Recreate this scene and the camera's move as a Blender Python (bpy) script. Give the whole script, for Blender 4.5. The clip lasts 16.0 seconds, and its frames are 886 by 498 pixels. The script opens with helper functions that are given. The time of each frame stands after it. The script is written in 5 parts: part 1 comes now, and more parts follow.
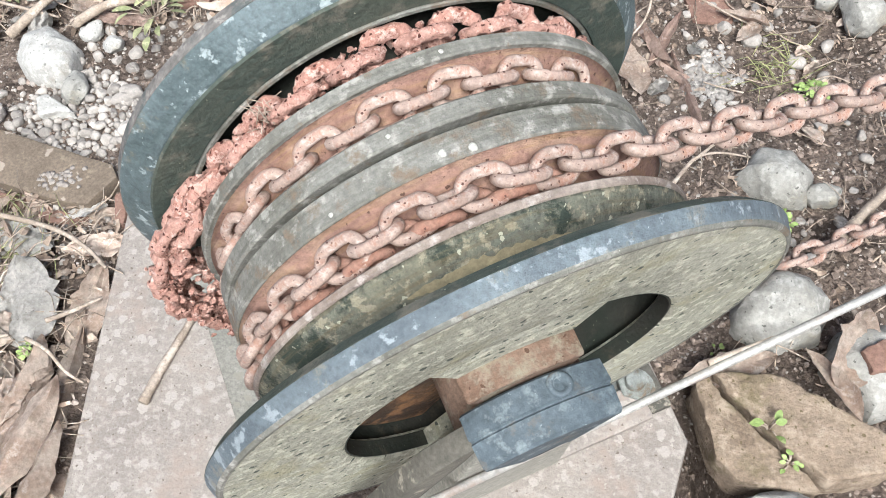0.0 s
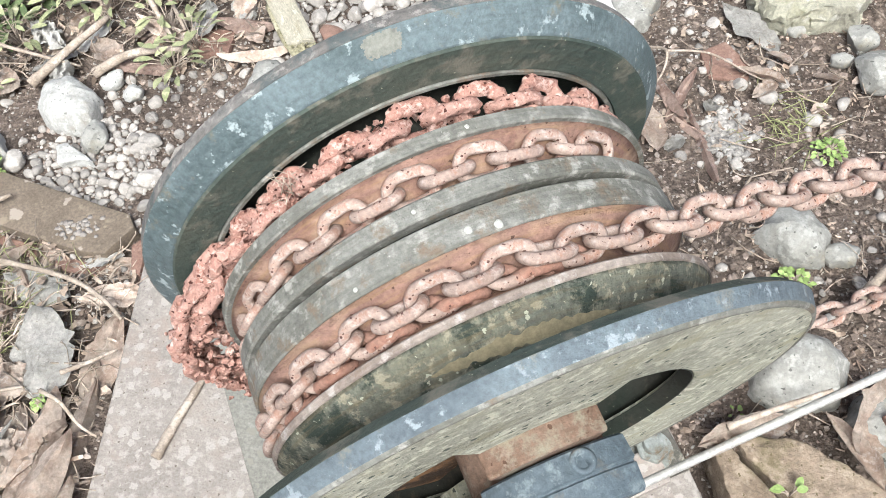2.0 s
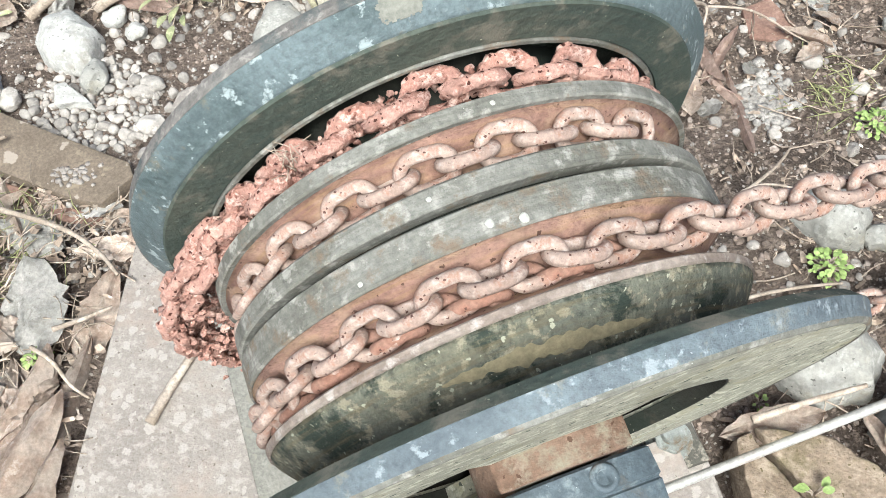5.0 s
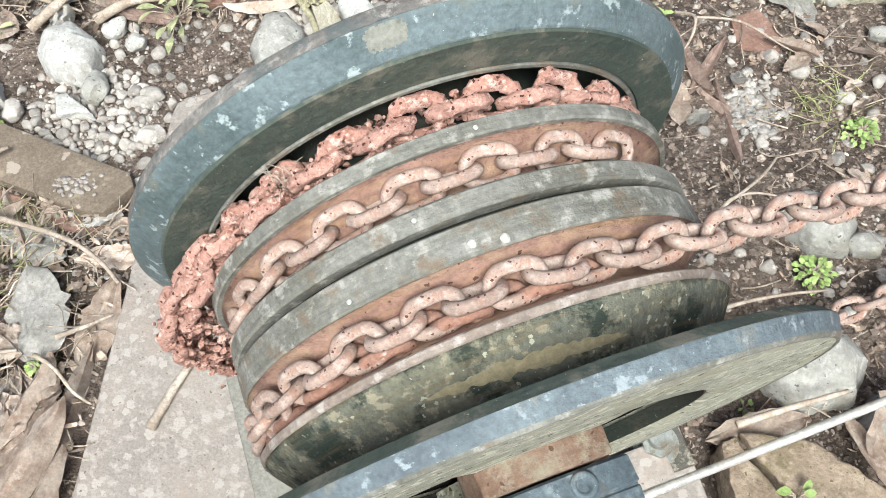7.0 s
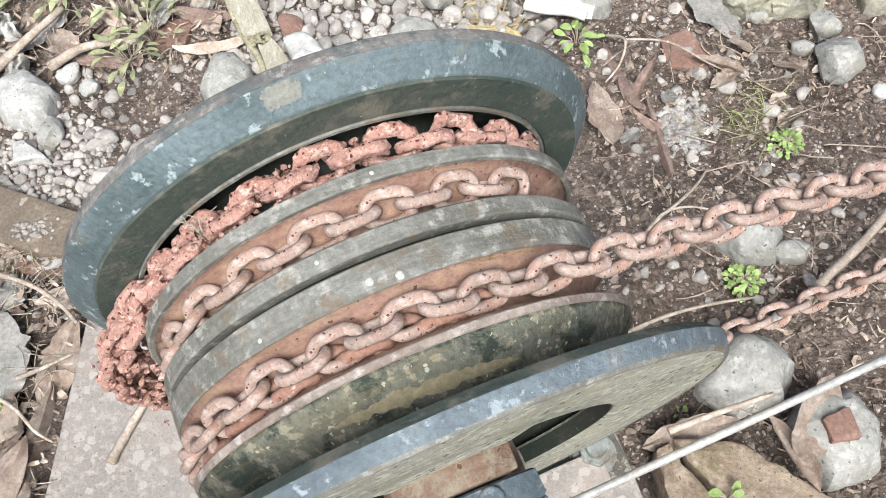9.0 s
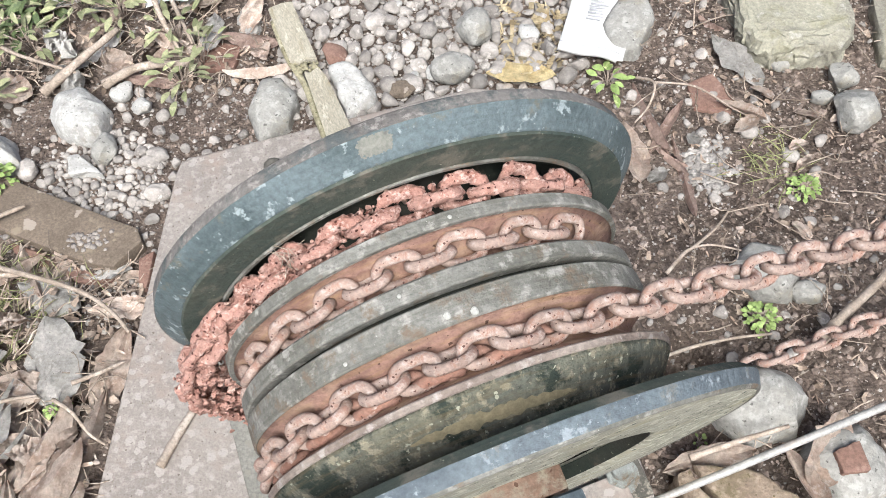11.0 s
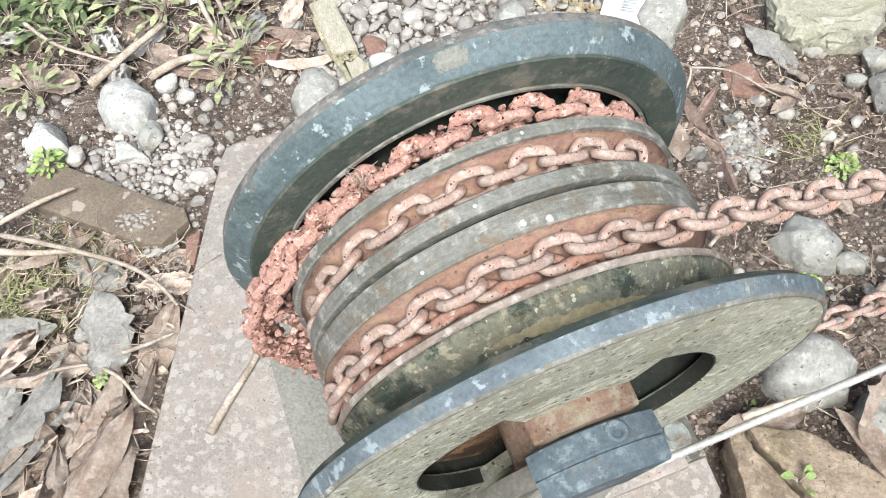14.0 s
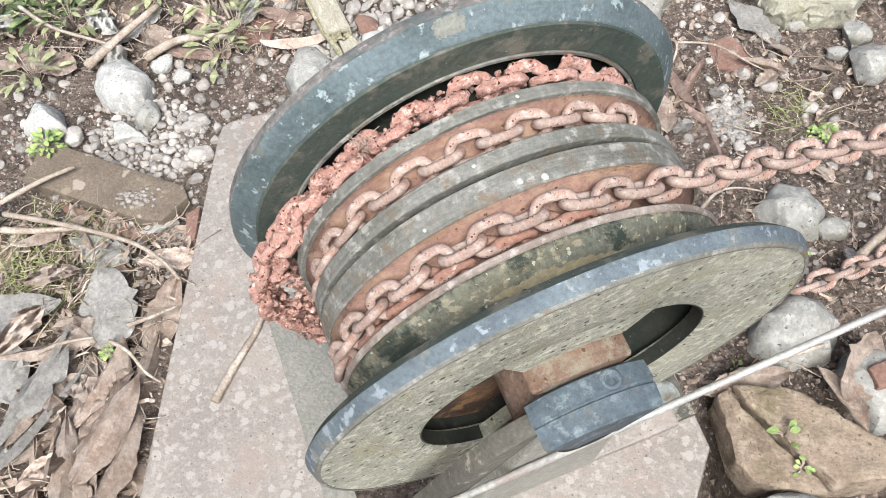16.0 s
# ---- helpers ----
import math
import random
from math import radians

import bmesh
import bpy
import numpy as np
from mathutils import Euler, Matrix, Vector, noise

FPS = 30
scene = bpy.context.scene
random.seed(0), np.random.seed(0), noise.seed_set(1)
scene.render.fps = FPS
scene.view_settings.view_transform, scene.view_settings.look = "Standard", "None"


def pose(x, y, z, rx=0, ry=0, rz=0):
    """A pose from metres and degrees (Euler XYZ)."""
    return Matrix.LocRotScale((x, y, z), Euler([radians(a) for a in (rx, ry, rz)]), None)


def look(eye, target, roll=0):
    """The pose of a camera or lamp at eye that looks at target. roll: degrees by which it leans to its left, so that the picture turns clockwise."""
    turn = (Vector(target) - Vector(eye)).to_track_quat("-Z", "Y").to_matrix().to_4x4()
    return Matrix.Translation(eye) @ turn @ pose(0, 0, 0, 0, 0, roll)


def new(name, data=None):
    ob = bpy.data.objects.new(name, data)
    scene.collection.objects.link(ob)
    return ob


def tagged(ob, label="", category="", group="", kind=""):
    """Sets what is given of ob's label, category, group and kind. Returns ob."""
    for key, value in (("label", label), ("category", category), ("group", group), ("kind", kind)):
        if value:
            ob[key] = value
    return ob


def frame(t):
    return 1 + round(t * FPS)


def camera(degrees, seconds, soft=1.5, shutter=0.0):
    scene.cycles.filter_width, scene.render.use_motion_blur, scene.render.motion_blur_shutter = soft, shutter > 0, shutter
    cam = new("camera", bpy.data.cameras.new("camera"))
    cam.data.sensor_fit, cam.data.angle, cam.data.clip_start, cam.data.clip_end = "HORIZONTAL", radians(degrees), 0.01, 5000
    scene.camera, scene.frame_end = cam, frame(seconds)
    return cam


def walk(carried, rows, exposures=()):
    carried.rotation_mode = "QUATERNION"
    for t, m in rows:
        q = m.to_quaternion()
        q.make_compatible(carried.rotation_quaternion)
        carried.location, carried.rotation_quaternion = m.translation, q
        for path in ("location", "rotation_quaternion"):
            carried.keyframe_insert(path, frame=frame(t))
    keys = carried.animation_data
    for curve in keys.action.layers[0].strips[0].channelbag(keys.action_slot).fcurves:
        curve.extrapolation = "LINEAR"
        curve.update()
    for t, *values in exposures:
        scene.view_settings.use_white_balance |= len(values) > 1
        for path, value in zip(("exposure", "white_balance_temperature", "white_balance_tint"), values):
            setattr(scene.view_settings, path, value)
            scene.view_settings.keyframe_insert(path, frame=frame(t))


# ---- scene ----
cam = camera(54.8, 16.0, soft=0.8, shutter=0.3)
METRES, EYE, TILT, LEAN, TURN = 0.57, 1.02, -58.8, 3.84, 0.0
ROWS = [
    (0.0, 0.0, 0.0, 0.0, 0.0, 0.0, -0.0),
    (0.5, 0.003, -0.0027, 0.0033, 0.32, 1.19, 0.19),
    (1.0, 0.0006, -0.0059, 0.0194, 0.48, 2.17, 0.15),
    (1.5, -0.0109, -0.0065, 0.0457, 0.45, 2.43, -0.13),
    (2.0, -0.022, 0.0022, 0.053, 0.48, 2.25, -0.68),
    (2.5, -0.0298, 0.0267, 0.0395, 0.68, 1.81, -1.46),
    (3.0, -0.0386, 0.0647, 0.0711, 0.79, -0.05, -2.27),
    (3.5, -0.0343, 0.1024, 0.0982, 1.05, -1.51, -2.76),
    (4.0, -0.0297, 0.1241, 0.1074, 1.17, -1.96, -2.87),
    (6.5, -0.0348, 0.0921, 0.137, 1.33, -1.7, -2.91),
    (7.0, -0.0122, 0.0768, 0.1442, 1.34, -1.99, -2.77),
    (7.5, 0.0201, 0.0578, 0.1558, 1.17, -2.35, -2.13),
    (8.0, 0.0609, 0.0442, 0.1545, 1.07, -1.9, -1.16),
    (8.5, 0.0938, 0.0252, 0.1693, 0.82, -1.6, -0.23),
    (9.0, 0.1019, -0.0029, 0.1793, 0.62, -1.11, -0.04),
    (11.5, -0.0233, -0.1523, 0.2215, 0.5, 0.02, -2.83),
    (12.0, -0.0359, -0.1677, 0.2225, 0.55, 0.38, -3.04),
    (12.5, -0.0556, -0.1688, 0.2109, 0.43, 0.47, -3.12),
    (13.0, -0.0557, -0.152, 0.1501, 0.79, 1.26, -2.98),
    (13.5, -0.0701, -0.1383, 0.0698, 0.88, 2.42, -2.68),
    (14.0, -0.0867, -0.1496, 0.0177, 1.09, 2.82, -2.15),
    (14.5, -0.0971, -0.1724, -0.0096, 1.37, 2.85, -1.7),
    (15.0, -0.1046, -0.1945, -0.0156, 1.32, 2.56, -1.58),
    (15.5, -0.1123, -0.2041, -0.0391, 0.77, 2.72, -1.57),
    (16.0, -0.1037, -0.2093, -0.0299, 0.33, 2.03, -1.33),
]
walk(cam, [(t, pose(0, 0, EYE, TILT, LEAN, TURN) @ pose(METRES * x, METRES * y, METRES * z, 90 + pitch, roll, yaw)) for t, x, y, z, yaw, pitch, roll in ROWS],
     exposures=[(0.0, 0.93, 5780, 5), (4.0, 1.04, 5790, 2), (6.5, 1.0, 5850, 1), (9.0, 0.85, 5820, 5), (12.5, 0.78, 5880, 7), (14.0, 0.98, 5790, 3), (16.0, 0.88, 5840, 6)])

# ---- light ----
world = bpy.data.worlds.new("sky")
scene.world = world
world.use_nodes = True
wn, wl = world.node_tree.nodes, world.node_tree.links
sky = wn.new("ShaderNodeTexSky")
sky.sky_type = "NISHITA"
sky.sun_disc = False
sky.air_density, sky.dust_density, sky.ozone_density = 0.7, 7.0, 1.0
sky.sun_elevation, sky.sun_rotation = radians(56), radians(174)
wl.new(sky.outputs[0], wn["Background"].inputs[0])
wn["Background"].inputs[1].default_value = 0.1
sun = new("sun", bpy.data.lights.new("sun", "SUN"))
sun.data.energy, sun.data.angle, sun.data.color = 3.4, radians(30), (1.0, 0.96, 0.9)
sun.matrix_world = look((0.2, -1.45, 2.75), (0, 0.4, 0))

# ---- materials ----
def lin(h):
    c = [int(h[i:i + 2], 16) / 255 for i in (0, 2, 4)]
    return tuple((v / 12.92 if v < 0.04045 else ((v + 0.055) / 1.055) ** 2.4) for v in c) + (1.0,)


def surface(name, base, tone, wear=None, coarse=6.0, fine=60.0, lo=0.4, hi=0.6, wlo=0.58, whi=0.66, wscale=30.0,
            rough=0.8, metal=0.0, bump=0.3, bscale=None, depth=0.004, per_object=0.0, per_island=0.0, spec=0.3, stretch=(1, 1, 1), grain_lo=0.62, grain_hi=1.3,
            ring=0.0, ring_tone=None, blots=None, blot_scale=45.0, blot_size=0.42, blot_edge=None, specks=None, speck_scale=110.0, speck_size=0.16, dirt=None, dirt_lo=0.5, dirt_hi=0.62, dirt_scale=14.0):
    """Two tones mixed by coarse noise, a fine grain, and spots of wear."""
    m = bpy.data.materials.new(name)
    m.use_nodes = True
    n, l = m.node_tree.nodes, m.node_tree.links
    b = n["Principled BSDF"]
    tc = n.new("ShaderNodeTexCoord")
    mp = n.new("ShaderNodeMapping")
    mp.inputs["Scale"].default_value = stretch
    l.new(tc.outputs["Object"], mp.inputs[0])

    def noise_tex(scale, detail=6.0, rgh=0.6):
        t = n.new("ShaderNodeTexNoise")
        t.inputs["Scale"].default_value, t.inputs["Detail"].default_value, t.inputs["Roughness"].default_value = scale, detail, rgh
        l.new(mp.outputs[0], t.inputs["Vector"])
        return t

    def ramp(src, a, c):
        r = n.new("ShaderNodeMapRange")
        r.inputs[1].default_value, r.inputs[2].default_value = a, c
        l.new(src, r.inputs[0])
        return r.outputs[0]

    def mix(f, a, c, mode="MIX"):
        x = n.new("ShaderNodeMix")
        x.data_type, x.blend_type = "RGBA", mode
        if isinstance(f, float):
            x.inputs[0].default_value = f
        else:
            l.new(f, x.inputs[0])
        for k, v in ((6, a), (7, c)):
            if isinstance(v, tuple):
                x.inputs[k].default_value = v
            else:
                l.new(v, x.inputs[k])
        return x.outputs[2]

    big = noise_tex(coarse)
    small = noise_tex(fine, 4.0, 0.7)
    col = mix(ramp(big.outputs[0], lo, hi), lin(base), lin(tone))
    grain = ramp(small.outputs[0], 0.25, 0.75)
    g = n.new("ShaderNodeMapRange")
    g.inputs[3].default_value, g.inputs[4].default_value = grain_lo, grain_hi
    l.new(grain, g.inputs[0])
    gc = n.new("ShaderNodeCombineColor")
    for i in range(3):
        l.new(g.outputs[0], gc.inputs[i])
    col = mix(1.0, col, gc.outputs[0], "MULTIPLY")
    if wear:
        w = noise_tex(wscale, 5.0, 0.65)
        col = mix(ramp(w.outputs[0], wlo, whi), col, lin(wear))
    if dirt:
        w = noise_tex(dirt_scale, 8.0, 0.72)
        col = mix(ramp(w.outputs[0], dirt_lo, dirt_hi), col, lin(dirt))
    if ring:
        # scratches and stains that run round the axle
        sep, com = n.new("ShaderNodeSeparateXYZ"), n.new("ShaderNodeCombineXYZ")
        l.new(tc.outputs["Object"], sep.inputs[0])

        def calc(op, a, c):
            q = n.new("ShaderNodeMath")
            q.operation = op
            for k, v in ((0, a), (1, c)):
                if isinstance(v, float):
                    q.inputs[k].default_value = v
                else:
                    l.new(v, q.inputs[k])
            return q.outputs[0]

        far = calc("SQRT", calc("ADD", calc("MULTIPLY", sep.outputs[0], sep.outputs[0]), calc("MULTIPLY", sep.outputs[2], sep.outputs[2])), 0.0)
        l.new(calc("MULTIPLY", far, 420.0), com.inputs[0])
        l.new(calc("MULTIPLY", sep.outputs[1], 420.0), com.inputs[1])
        l.new(calc("MULTIPLY", calc("ARCTAN2", sep.outputs[2], sep.outputs[0]), 7.0), com.inputs[2])
        t = n.new("ShaderNodeTexNoise")
        t.inputs["Scale"].default_value, t.inputs["Detail"].default_value, t.inputs["Roughness"].default_value = 0.5, 5.0, 0.65
        l.new(com.outputs[0], t.inputs["Vector"])
        f = n.new("ShaderNodeMath")
        f.operation = "MULTIPLY"
        l.new(ramp(t.outputs[0], 0.48, 0.68), f.inputs[0])
        f.inputs[1].default_value = ring
        col = mix(f.outputs[0], col, lin(ring_tone))
    for tone_, sc, size, soft_ in ((blots, blot_scale, blot_size, 0.06), (specks, speck_scale, speck_size, 0.03)):
        if tone_:
            wob = n.new("ShaderNodeVectorMath")
            wob.operation = "MULTIPLY_ADD"
            wn_ = noise_tex(sc * 1.6, 3.0, 0.6)
            l.new(wn_.outputs["Color"], wob.inputs[0])
            wob.inputs[1].default_value = (0.9 / sc,) * 3
            l.new(mp.outputs[0], wob.inputs[2])
            vo = n.new("ShaderNodeTexVoronoi")
            vo.inputs["Scale"].default_value = sc
            l.new(wob.outputs[0], vo.inputs["Vector"])
            sepc = n.new("ShaderNodeSeparateColor")
            l.new(vo.outputs["Color"], sepc.inputs[0])
            lim = n.new("ShaderNodeMath")
            lim.operation = "MULTIPLY"
            l.new(sepc.outputs[0], lim.inputs[0])
            lim.inputs[1].default_value = size * 1.6
            dif = n.new("ShaderNodeMath")
            dif.operation = "SUBTRACT"
            l.new(lim.outputs[0], dif.inputs[0])
            l.new(vo.outputs["Distance"], dif.inputs[1])
            if blot_edge and tone_ is blots:
                col = mix(ramp(dif.outputs[0], -0.10, 0.0), col, lin(blot_edge))
            col = mix(ramp(dif.outputs[0], 0.0, soft_), col, lin(tone_))
    if per_object or per_island:
        if per_object:
            src = n.new("ShaderNodeObjectInfo").outputs["Random"]
        else:
            src = n.new("ShaderNodeNewGeometry").outputs["Random Per Island"]
        amount = per_object or per_island
        v = n.new("ShaderNodeMapRange")
        v.inputs[3].default_value, v.inputs[4].default_value = 1 - amount, 1 + amount * 0.7
        l.new(src, v.inputs[0])
        h = n.new("ShaderNodeHueSaturation")
        l.new(v.outputs[0], h.inputs["Value"])
        l.new(col, h.inputs["Color"])
        col = h.outputs[0]
    l.new(col, b.inputs["Base Color"])
    r = n.new("ShaderNodeMapRange")
    r.inputs[3].default_value, r.inputs[4].default_value = max(0.05, rough - 0.12), min(1, rough + 0.12)
    l.new(small.outputs[0], r.inputs[0])
    l.new(r.outputs[0], b.inputs["Roughness"])
    b.inputs["Metallic"].default_value = metal
    b.inputs["Specular IOR Level"].default_value = spec
    if bump:
        bt = noise_tex(bscale or fine * 0.7, 6.0, 0.65)
        bp = n.new("ShaderNodeBump")
        bp.inputs["Strength"].default_value, bp.inputs["Distance"].default_value = bump, depth
        l.new(bt.outputs[0], bp.inputs["Height"])
        l.new(bp.outputs[0], b.inputs["Normal"])
    return m


RIM = surface("worn_blue_grey_paint", "616b6d", "4e5859", "919a9a", 14, 200, wscale=55, wlo=0.58, whi=0.63, rough=0.6, metal=0.05, bump=0.9, bscale=120, depth=0.003,
              ring=0.35, ring_tone="3b4643", specks="a9aeab", speck_scale=170, speck_size=0.06, dirt="6a6558", dirt_lo=0.57, dirt_hi=0.66, dirt_scale=24)
DARK = surface("dark_green_grey_iron", "3a433d", "484d44", "69655a", 9, 190, wscale=34, wlo=0.53, whi=0.66, rough=0.75, bump=1.0, bscale=120, depth=0.003,
               specks="93937f", speck_scale=170, speck_size=0.08, ring=0.3, ring_tone="5a594c")
# near-black iron: the shade of hollows and gaps is put into this colour
SHADED_IRON = surface("shaded_dark_iron", "20261f", "2d2c26", "3f382f", 10, 150, wscale=30, rough=0.8, bump=0.8, depth=0.003, specks="6f6d5e", speck_scale=160, speck_size=0.08)
LIP = surface("worn_grey_iron", "7a7871", "65635b", "97948c", 16, 190, wscale=60, wlo=0.53, whi=0.63, rough=0.76, metal=0.05, bump=0.9, bscale=130, depth=0.003,
              ring=0.5, ring_tone="4d4b40", specks="b4b3aa", speck_scale=140, speck_size=0.06, dirt="6f6152", dirt_lo=0.55, dirt_hi=0.64, dirt_scale=26)
WORN = surface("worn_pinkish_iron", "95897f", "7d7067", "a9a098", 16, 190, wscale=60, wlo=0.53, whi=0.63, rough=0.8, bump=0.9, bscale=130, depth=0.003,
               ring=0.4, ring_tone="5d5045", dirt="6f5c4d", dirt_lo=0.55, dirt_hi=0.64, dirt_scale=28)
RUSTFACE = surface("brown_rust", "876a5d", "72564b", "987e6a", 12, 190, wscale=26, wlo=0.5, whi=0.66, rough=0.9, bump=0.9, bscale=120, depth=0.003,
                   ring=0.5, ring_tone="8a6f4c", specks="4d382d", speck_scale=120, speck_size=0.15)
DRUMFACE = surface("mossy_dark_iron", "68695e", "777463", "958e79", 9, 190, wscale=85, wlo=0.53, whi=0.6, rough=0.85, bump=1.0, bscale=120, depth=0.007,
                   ring=0.65, ring_tone="6b6049", specks="a9a893", speck_scale=130, speck_size=0.15, dirt="343c34", dirt_lo=0.49, dirt_hi=0.56, dirt_scale=15)
BARE = surface("bare_beige_metal", "7b7a71", "6f6e66", "868479", 20, 180, wscale=60, rough=0.8, bump=0.5, depth=0.002)
DUSTY = surface("dusty_iron", "7d7872", "6b6661", "918b84", 16, 180, wscale=90, wlo=0.54, whi=0.62, rough=0.85, bump=0.8, depth=0.003, dirt="565a58", dirt_lo=0.5, dirt_hi=0.6, dirt_scale=30)
OCHRE = surface("ochre_dirt", "8f8468", "7f765e", "9d9276", 12, 170, wscale=40, rough=0.9, bump=0.6, depth=0.002)
HUBRUST = surface("dusty_brown_rust", "6f5b4d", "5f4a3c", "817365", 14, 190, wscale=40, rough=0.92, bump=0.9, bscale=120, depth=0.003, specks="4d392c", speck_scale=120, speck_size=0.14,
                  dirt="7d7666", dirt_lo=0.52, dirt_hi=0.62, dirt_scale=22)
INNER = surface("dark_orange_rust", "5d4531", "3a2c21", "7b5a3b", 20, 190, wscale=50, wlo=0.5, whi=0.64, rough=0.92, bump=0.9, depth=0.004)
DARKLEG = surface("dirty_iron", "5e5a52", "4c4942", "878073", 14, 180, wscale=40, rough=0.85, bump=0.7, depth=0.002)
WEB = surface("lichen_grey_iron", "a9a697", "949283", "bfbcaa", 9, 200, wscale=70, wlo=0.52, whi=0.6, rough=0.92, bump=1.0, bscale=130, depth=0.007,
              ring=0.4, ring_tone="72735f", specks="50544a", speck_scale=95, speck_size=0.19, dirt="9b967e", dirt_lo=0.52, dirt_hi=0.64, dirt_scale=13)
NEARRIM = surface("worn_lilac_grey_paint", "646c70", "545b60", "878e91", 16, 200, wscale=48, wlo=0.57, whi=0.62, rough=0.62, metal=0.05, bump=0.9, bscale=120, depth=0.003,
                  ring=0.3, ring_tone="5a6266", specks="a0a6a6", speck_scale=160, speck_size=0.06, dirt="77746a", dirt_lo=0.57, dirt_hi=0.65, dirt_scale=22)
BRONZE = surface("bearing_paint", "525b61", "434b50", "6f777a", 18, 180, wscale=60, wlo=0.54, whi=0.66, rough=0.65, metal=0.05, bump=0.7, depth=0.002,
                 specks="858c8d", speck_scale=180, speck_size=0.08, dirt="625b51", dirt_lo=0.56, dirt_hi=0.7, dirt_scale=24)
CHAIN = surface("rusty_chain_iron", "a08c80", "8c776c", "b3a49a", 40, 260, wscale=90, wlo=0.5, whi=0.66, rough=0.82, metal=0.0, bump=0.8, depth=0.0015, per_object=0.12,
                specks="4e352d", speck_scale=220, speck_size=0.2, dirt="8c6c5d", dirt_lo=0.52, dirt_hi=0.62, dirt_scale=55)
RUSTLINK = surface("brown_chain_rust", "8f7062", "7d5b4d", "a08476", 40, 260, wscale=90, rough=0.9, bump=0.8, depth=0.0015, per_object=0.1, specks="4e352d", speck_scale=230, speck_size=0.18)
CRUST = surface("flaking_red_rust", "b99284", "9d7163", "cdaea1", 60, 300, wscale=120, wlo=0.52, whi=0.62, rough=0.96, bump=1.0, bscale=260, depth=0.004, per_object=0.12,
                specks="4d2c24", speck_scale=180, speck_size=0.2, dirt="774a3d", dirt_lo=0.57, dirt_hi=0.66, dirt_scale=95)
CONCRETE = surface("lichen_spotted_concrete", "8d857d", "817972", "989088", 9, 230, wscale=70, wlo=0.5, whi=0.63, rough=0.93, bump=0.7, bscale=160, depth=0.003, grain_lo=0.74, grain_hi=1.2,
                   blots="9a928a", blot_scale=58, blot_size=0.30, specks="665d54", speck_scale=130, speck_size=0.13, dirt="8a7d73", dirt_lo=0.52, dirt_hi=0.66, dirt_scale=11)
PITCON = surface("grey_concrete", "8f8b82", "838077", "9e9a90", 10, 200, wscale=40, rough=0.92, bump=0.6, depth=0.002, blots="908b80", blot_scale=55, blot_size=0.25)
SOIL = surface("dark_soil", "7a6b60", "584c43", "98887b", 9, 190, wscale=70, wlo=0.52, whi=0.66, rough=0.97, bump=1.0, bscale=130, depth=0.02, specks="b5aa9e", speck_scale=120, speck_size=0.2,
               dirt="4a3f37", dirt_lo=0.54, dirt_hi=0.64, dirt_scale=38)
CRUMB = surface("soil_crumb", "8d7e73", "65584e", "ada095", 40, 260, rough=0.97, bump=0.8, depth=0.002, per_island=0.4)
STONE = surface("grey_stone", "aeaba5", "9d9a94", "bab7b0", 14, 210, wscale=70, wlo=0.5, whi=0.62, rough=0.94, bump=0.7, bscale=110, depth=0.003, per_object=0.1, grain_lo=0.74, grain_hi=1.16,
                specks="77756f", speck_scale=110, speck_size=0.15, dirt="8a8378", dirt_lo=0.54, dirt_hi=0.68, dirt_scale=20)
DULL = surface("dull_grey_stone", "928f88", "827f78", "a09d96", 14, 210, wscale=70, wlo=0.5, whi=0.62, rough=0.94, bump=0.7, bscale=110, depth=0.003, grain_lo=0.74, grain_hi=1.16,
               specks="605e58", speck_scale=110, speck_size=0.16, dirt="7b7465", dirt_lo=0.54, dirt_hi=0.66, dirt_scale=18)
GRAVEL = surface("pale_gravel", "a39c94", "857e77", "b5aea6", 30, 240, rough=0.93, bump=0.6, per_island=0.34, depth=0.002, specks="8a837a", speck_scale=160, speck_size=0.12)
MOSSY = surface("mossy_stone", "897968", "756656", "9a8b79", 12, 190, wscale=50, wlo=0.5, whi=0.64, rough=0.94, bump=1.0, depth=0.004, per_object=0.06,
                dirt="6a5f49", dirt_lo=0.54, dirt_hi=0.66, dirt_scale=18, specks="60553f", speck_scale=110, speck_size=0.16)
ASH = surface("grey_ash", "a29c95", "89837c", "b0aaa3", 30, 240, rough=0.95, bump=0.8, depth=0.003, per_island=0.2)
BLOCK = surface("weathered_block", "94907f", "847f72", "a6a296", 10, 190, wscale=40, rough=0.94, bump=0.9, depth=0.003, dirt="7d795f", dirt_lo=0.54, dirt_hi=0.68, dirt_scale=14)
BRICK = surface("brown_brick", "6d6154", "62574b", "7d7161", 12, 220, rough=0.93, bump=0.6, depth=0.002, per_object=0.08, blots="8f8478", blot_scale=26, blot_size=0.22)
REDTILE = surface("red_clay", "80665a", "71574b", "92796c", 12, 200, rough=0.93, bump=0.5, depth=0.002)
LEAF = surface("dry_leaf", "bfb0a2", "a99484", "ccbfb3", 24, 150, rough=0.92, bump=0.5, per_object=0.12, dirt="8d7463", dirt_lo=0.58, dirt_hi=0.72, dirt_scale=40)
PINKLEAF = surface("pink_brown_dry_leaf", "b39c8f", "9c8376", "c4b1a6", 30, 160, rough=0.9, bump=0.6, per_object=0.08)
GREYLEAF = surface("grey_dry_leaf", "b6b1aa", "a29d95", "c5c0b8", 24, 150, rough=0.75, bump=0.5, per_object=0.12, specks="7a736b", speck_scale=120, speck_size=0.1)
LITTER = surface("leaf_litter", "a89786", "7f6d5e", "bfb1a2", 25, 150, rough=0.85, bump=0.4, per_island=0.4)
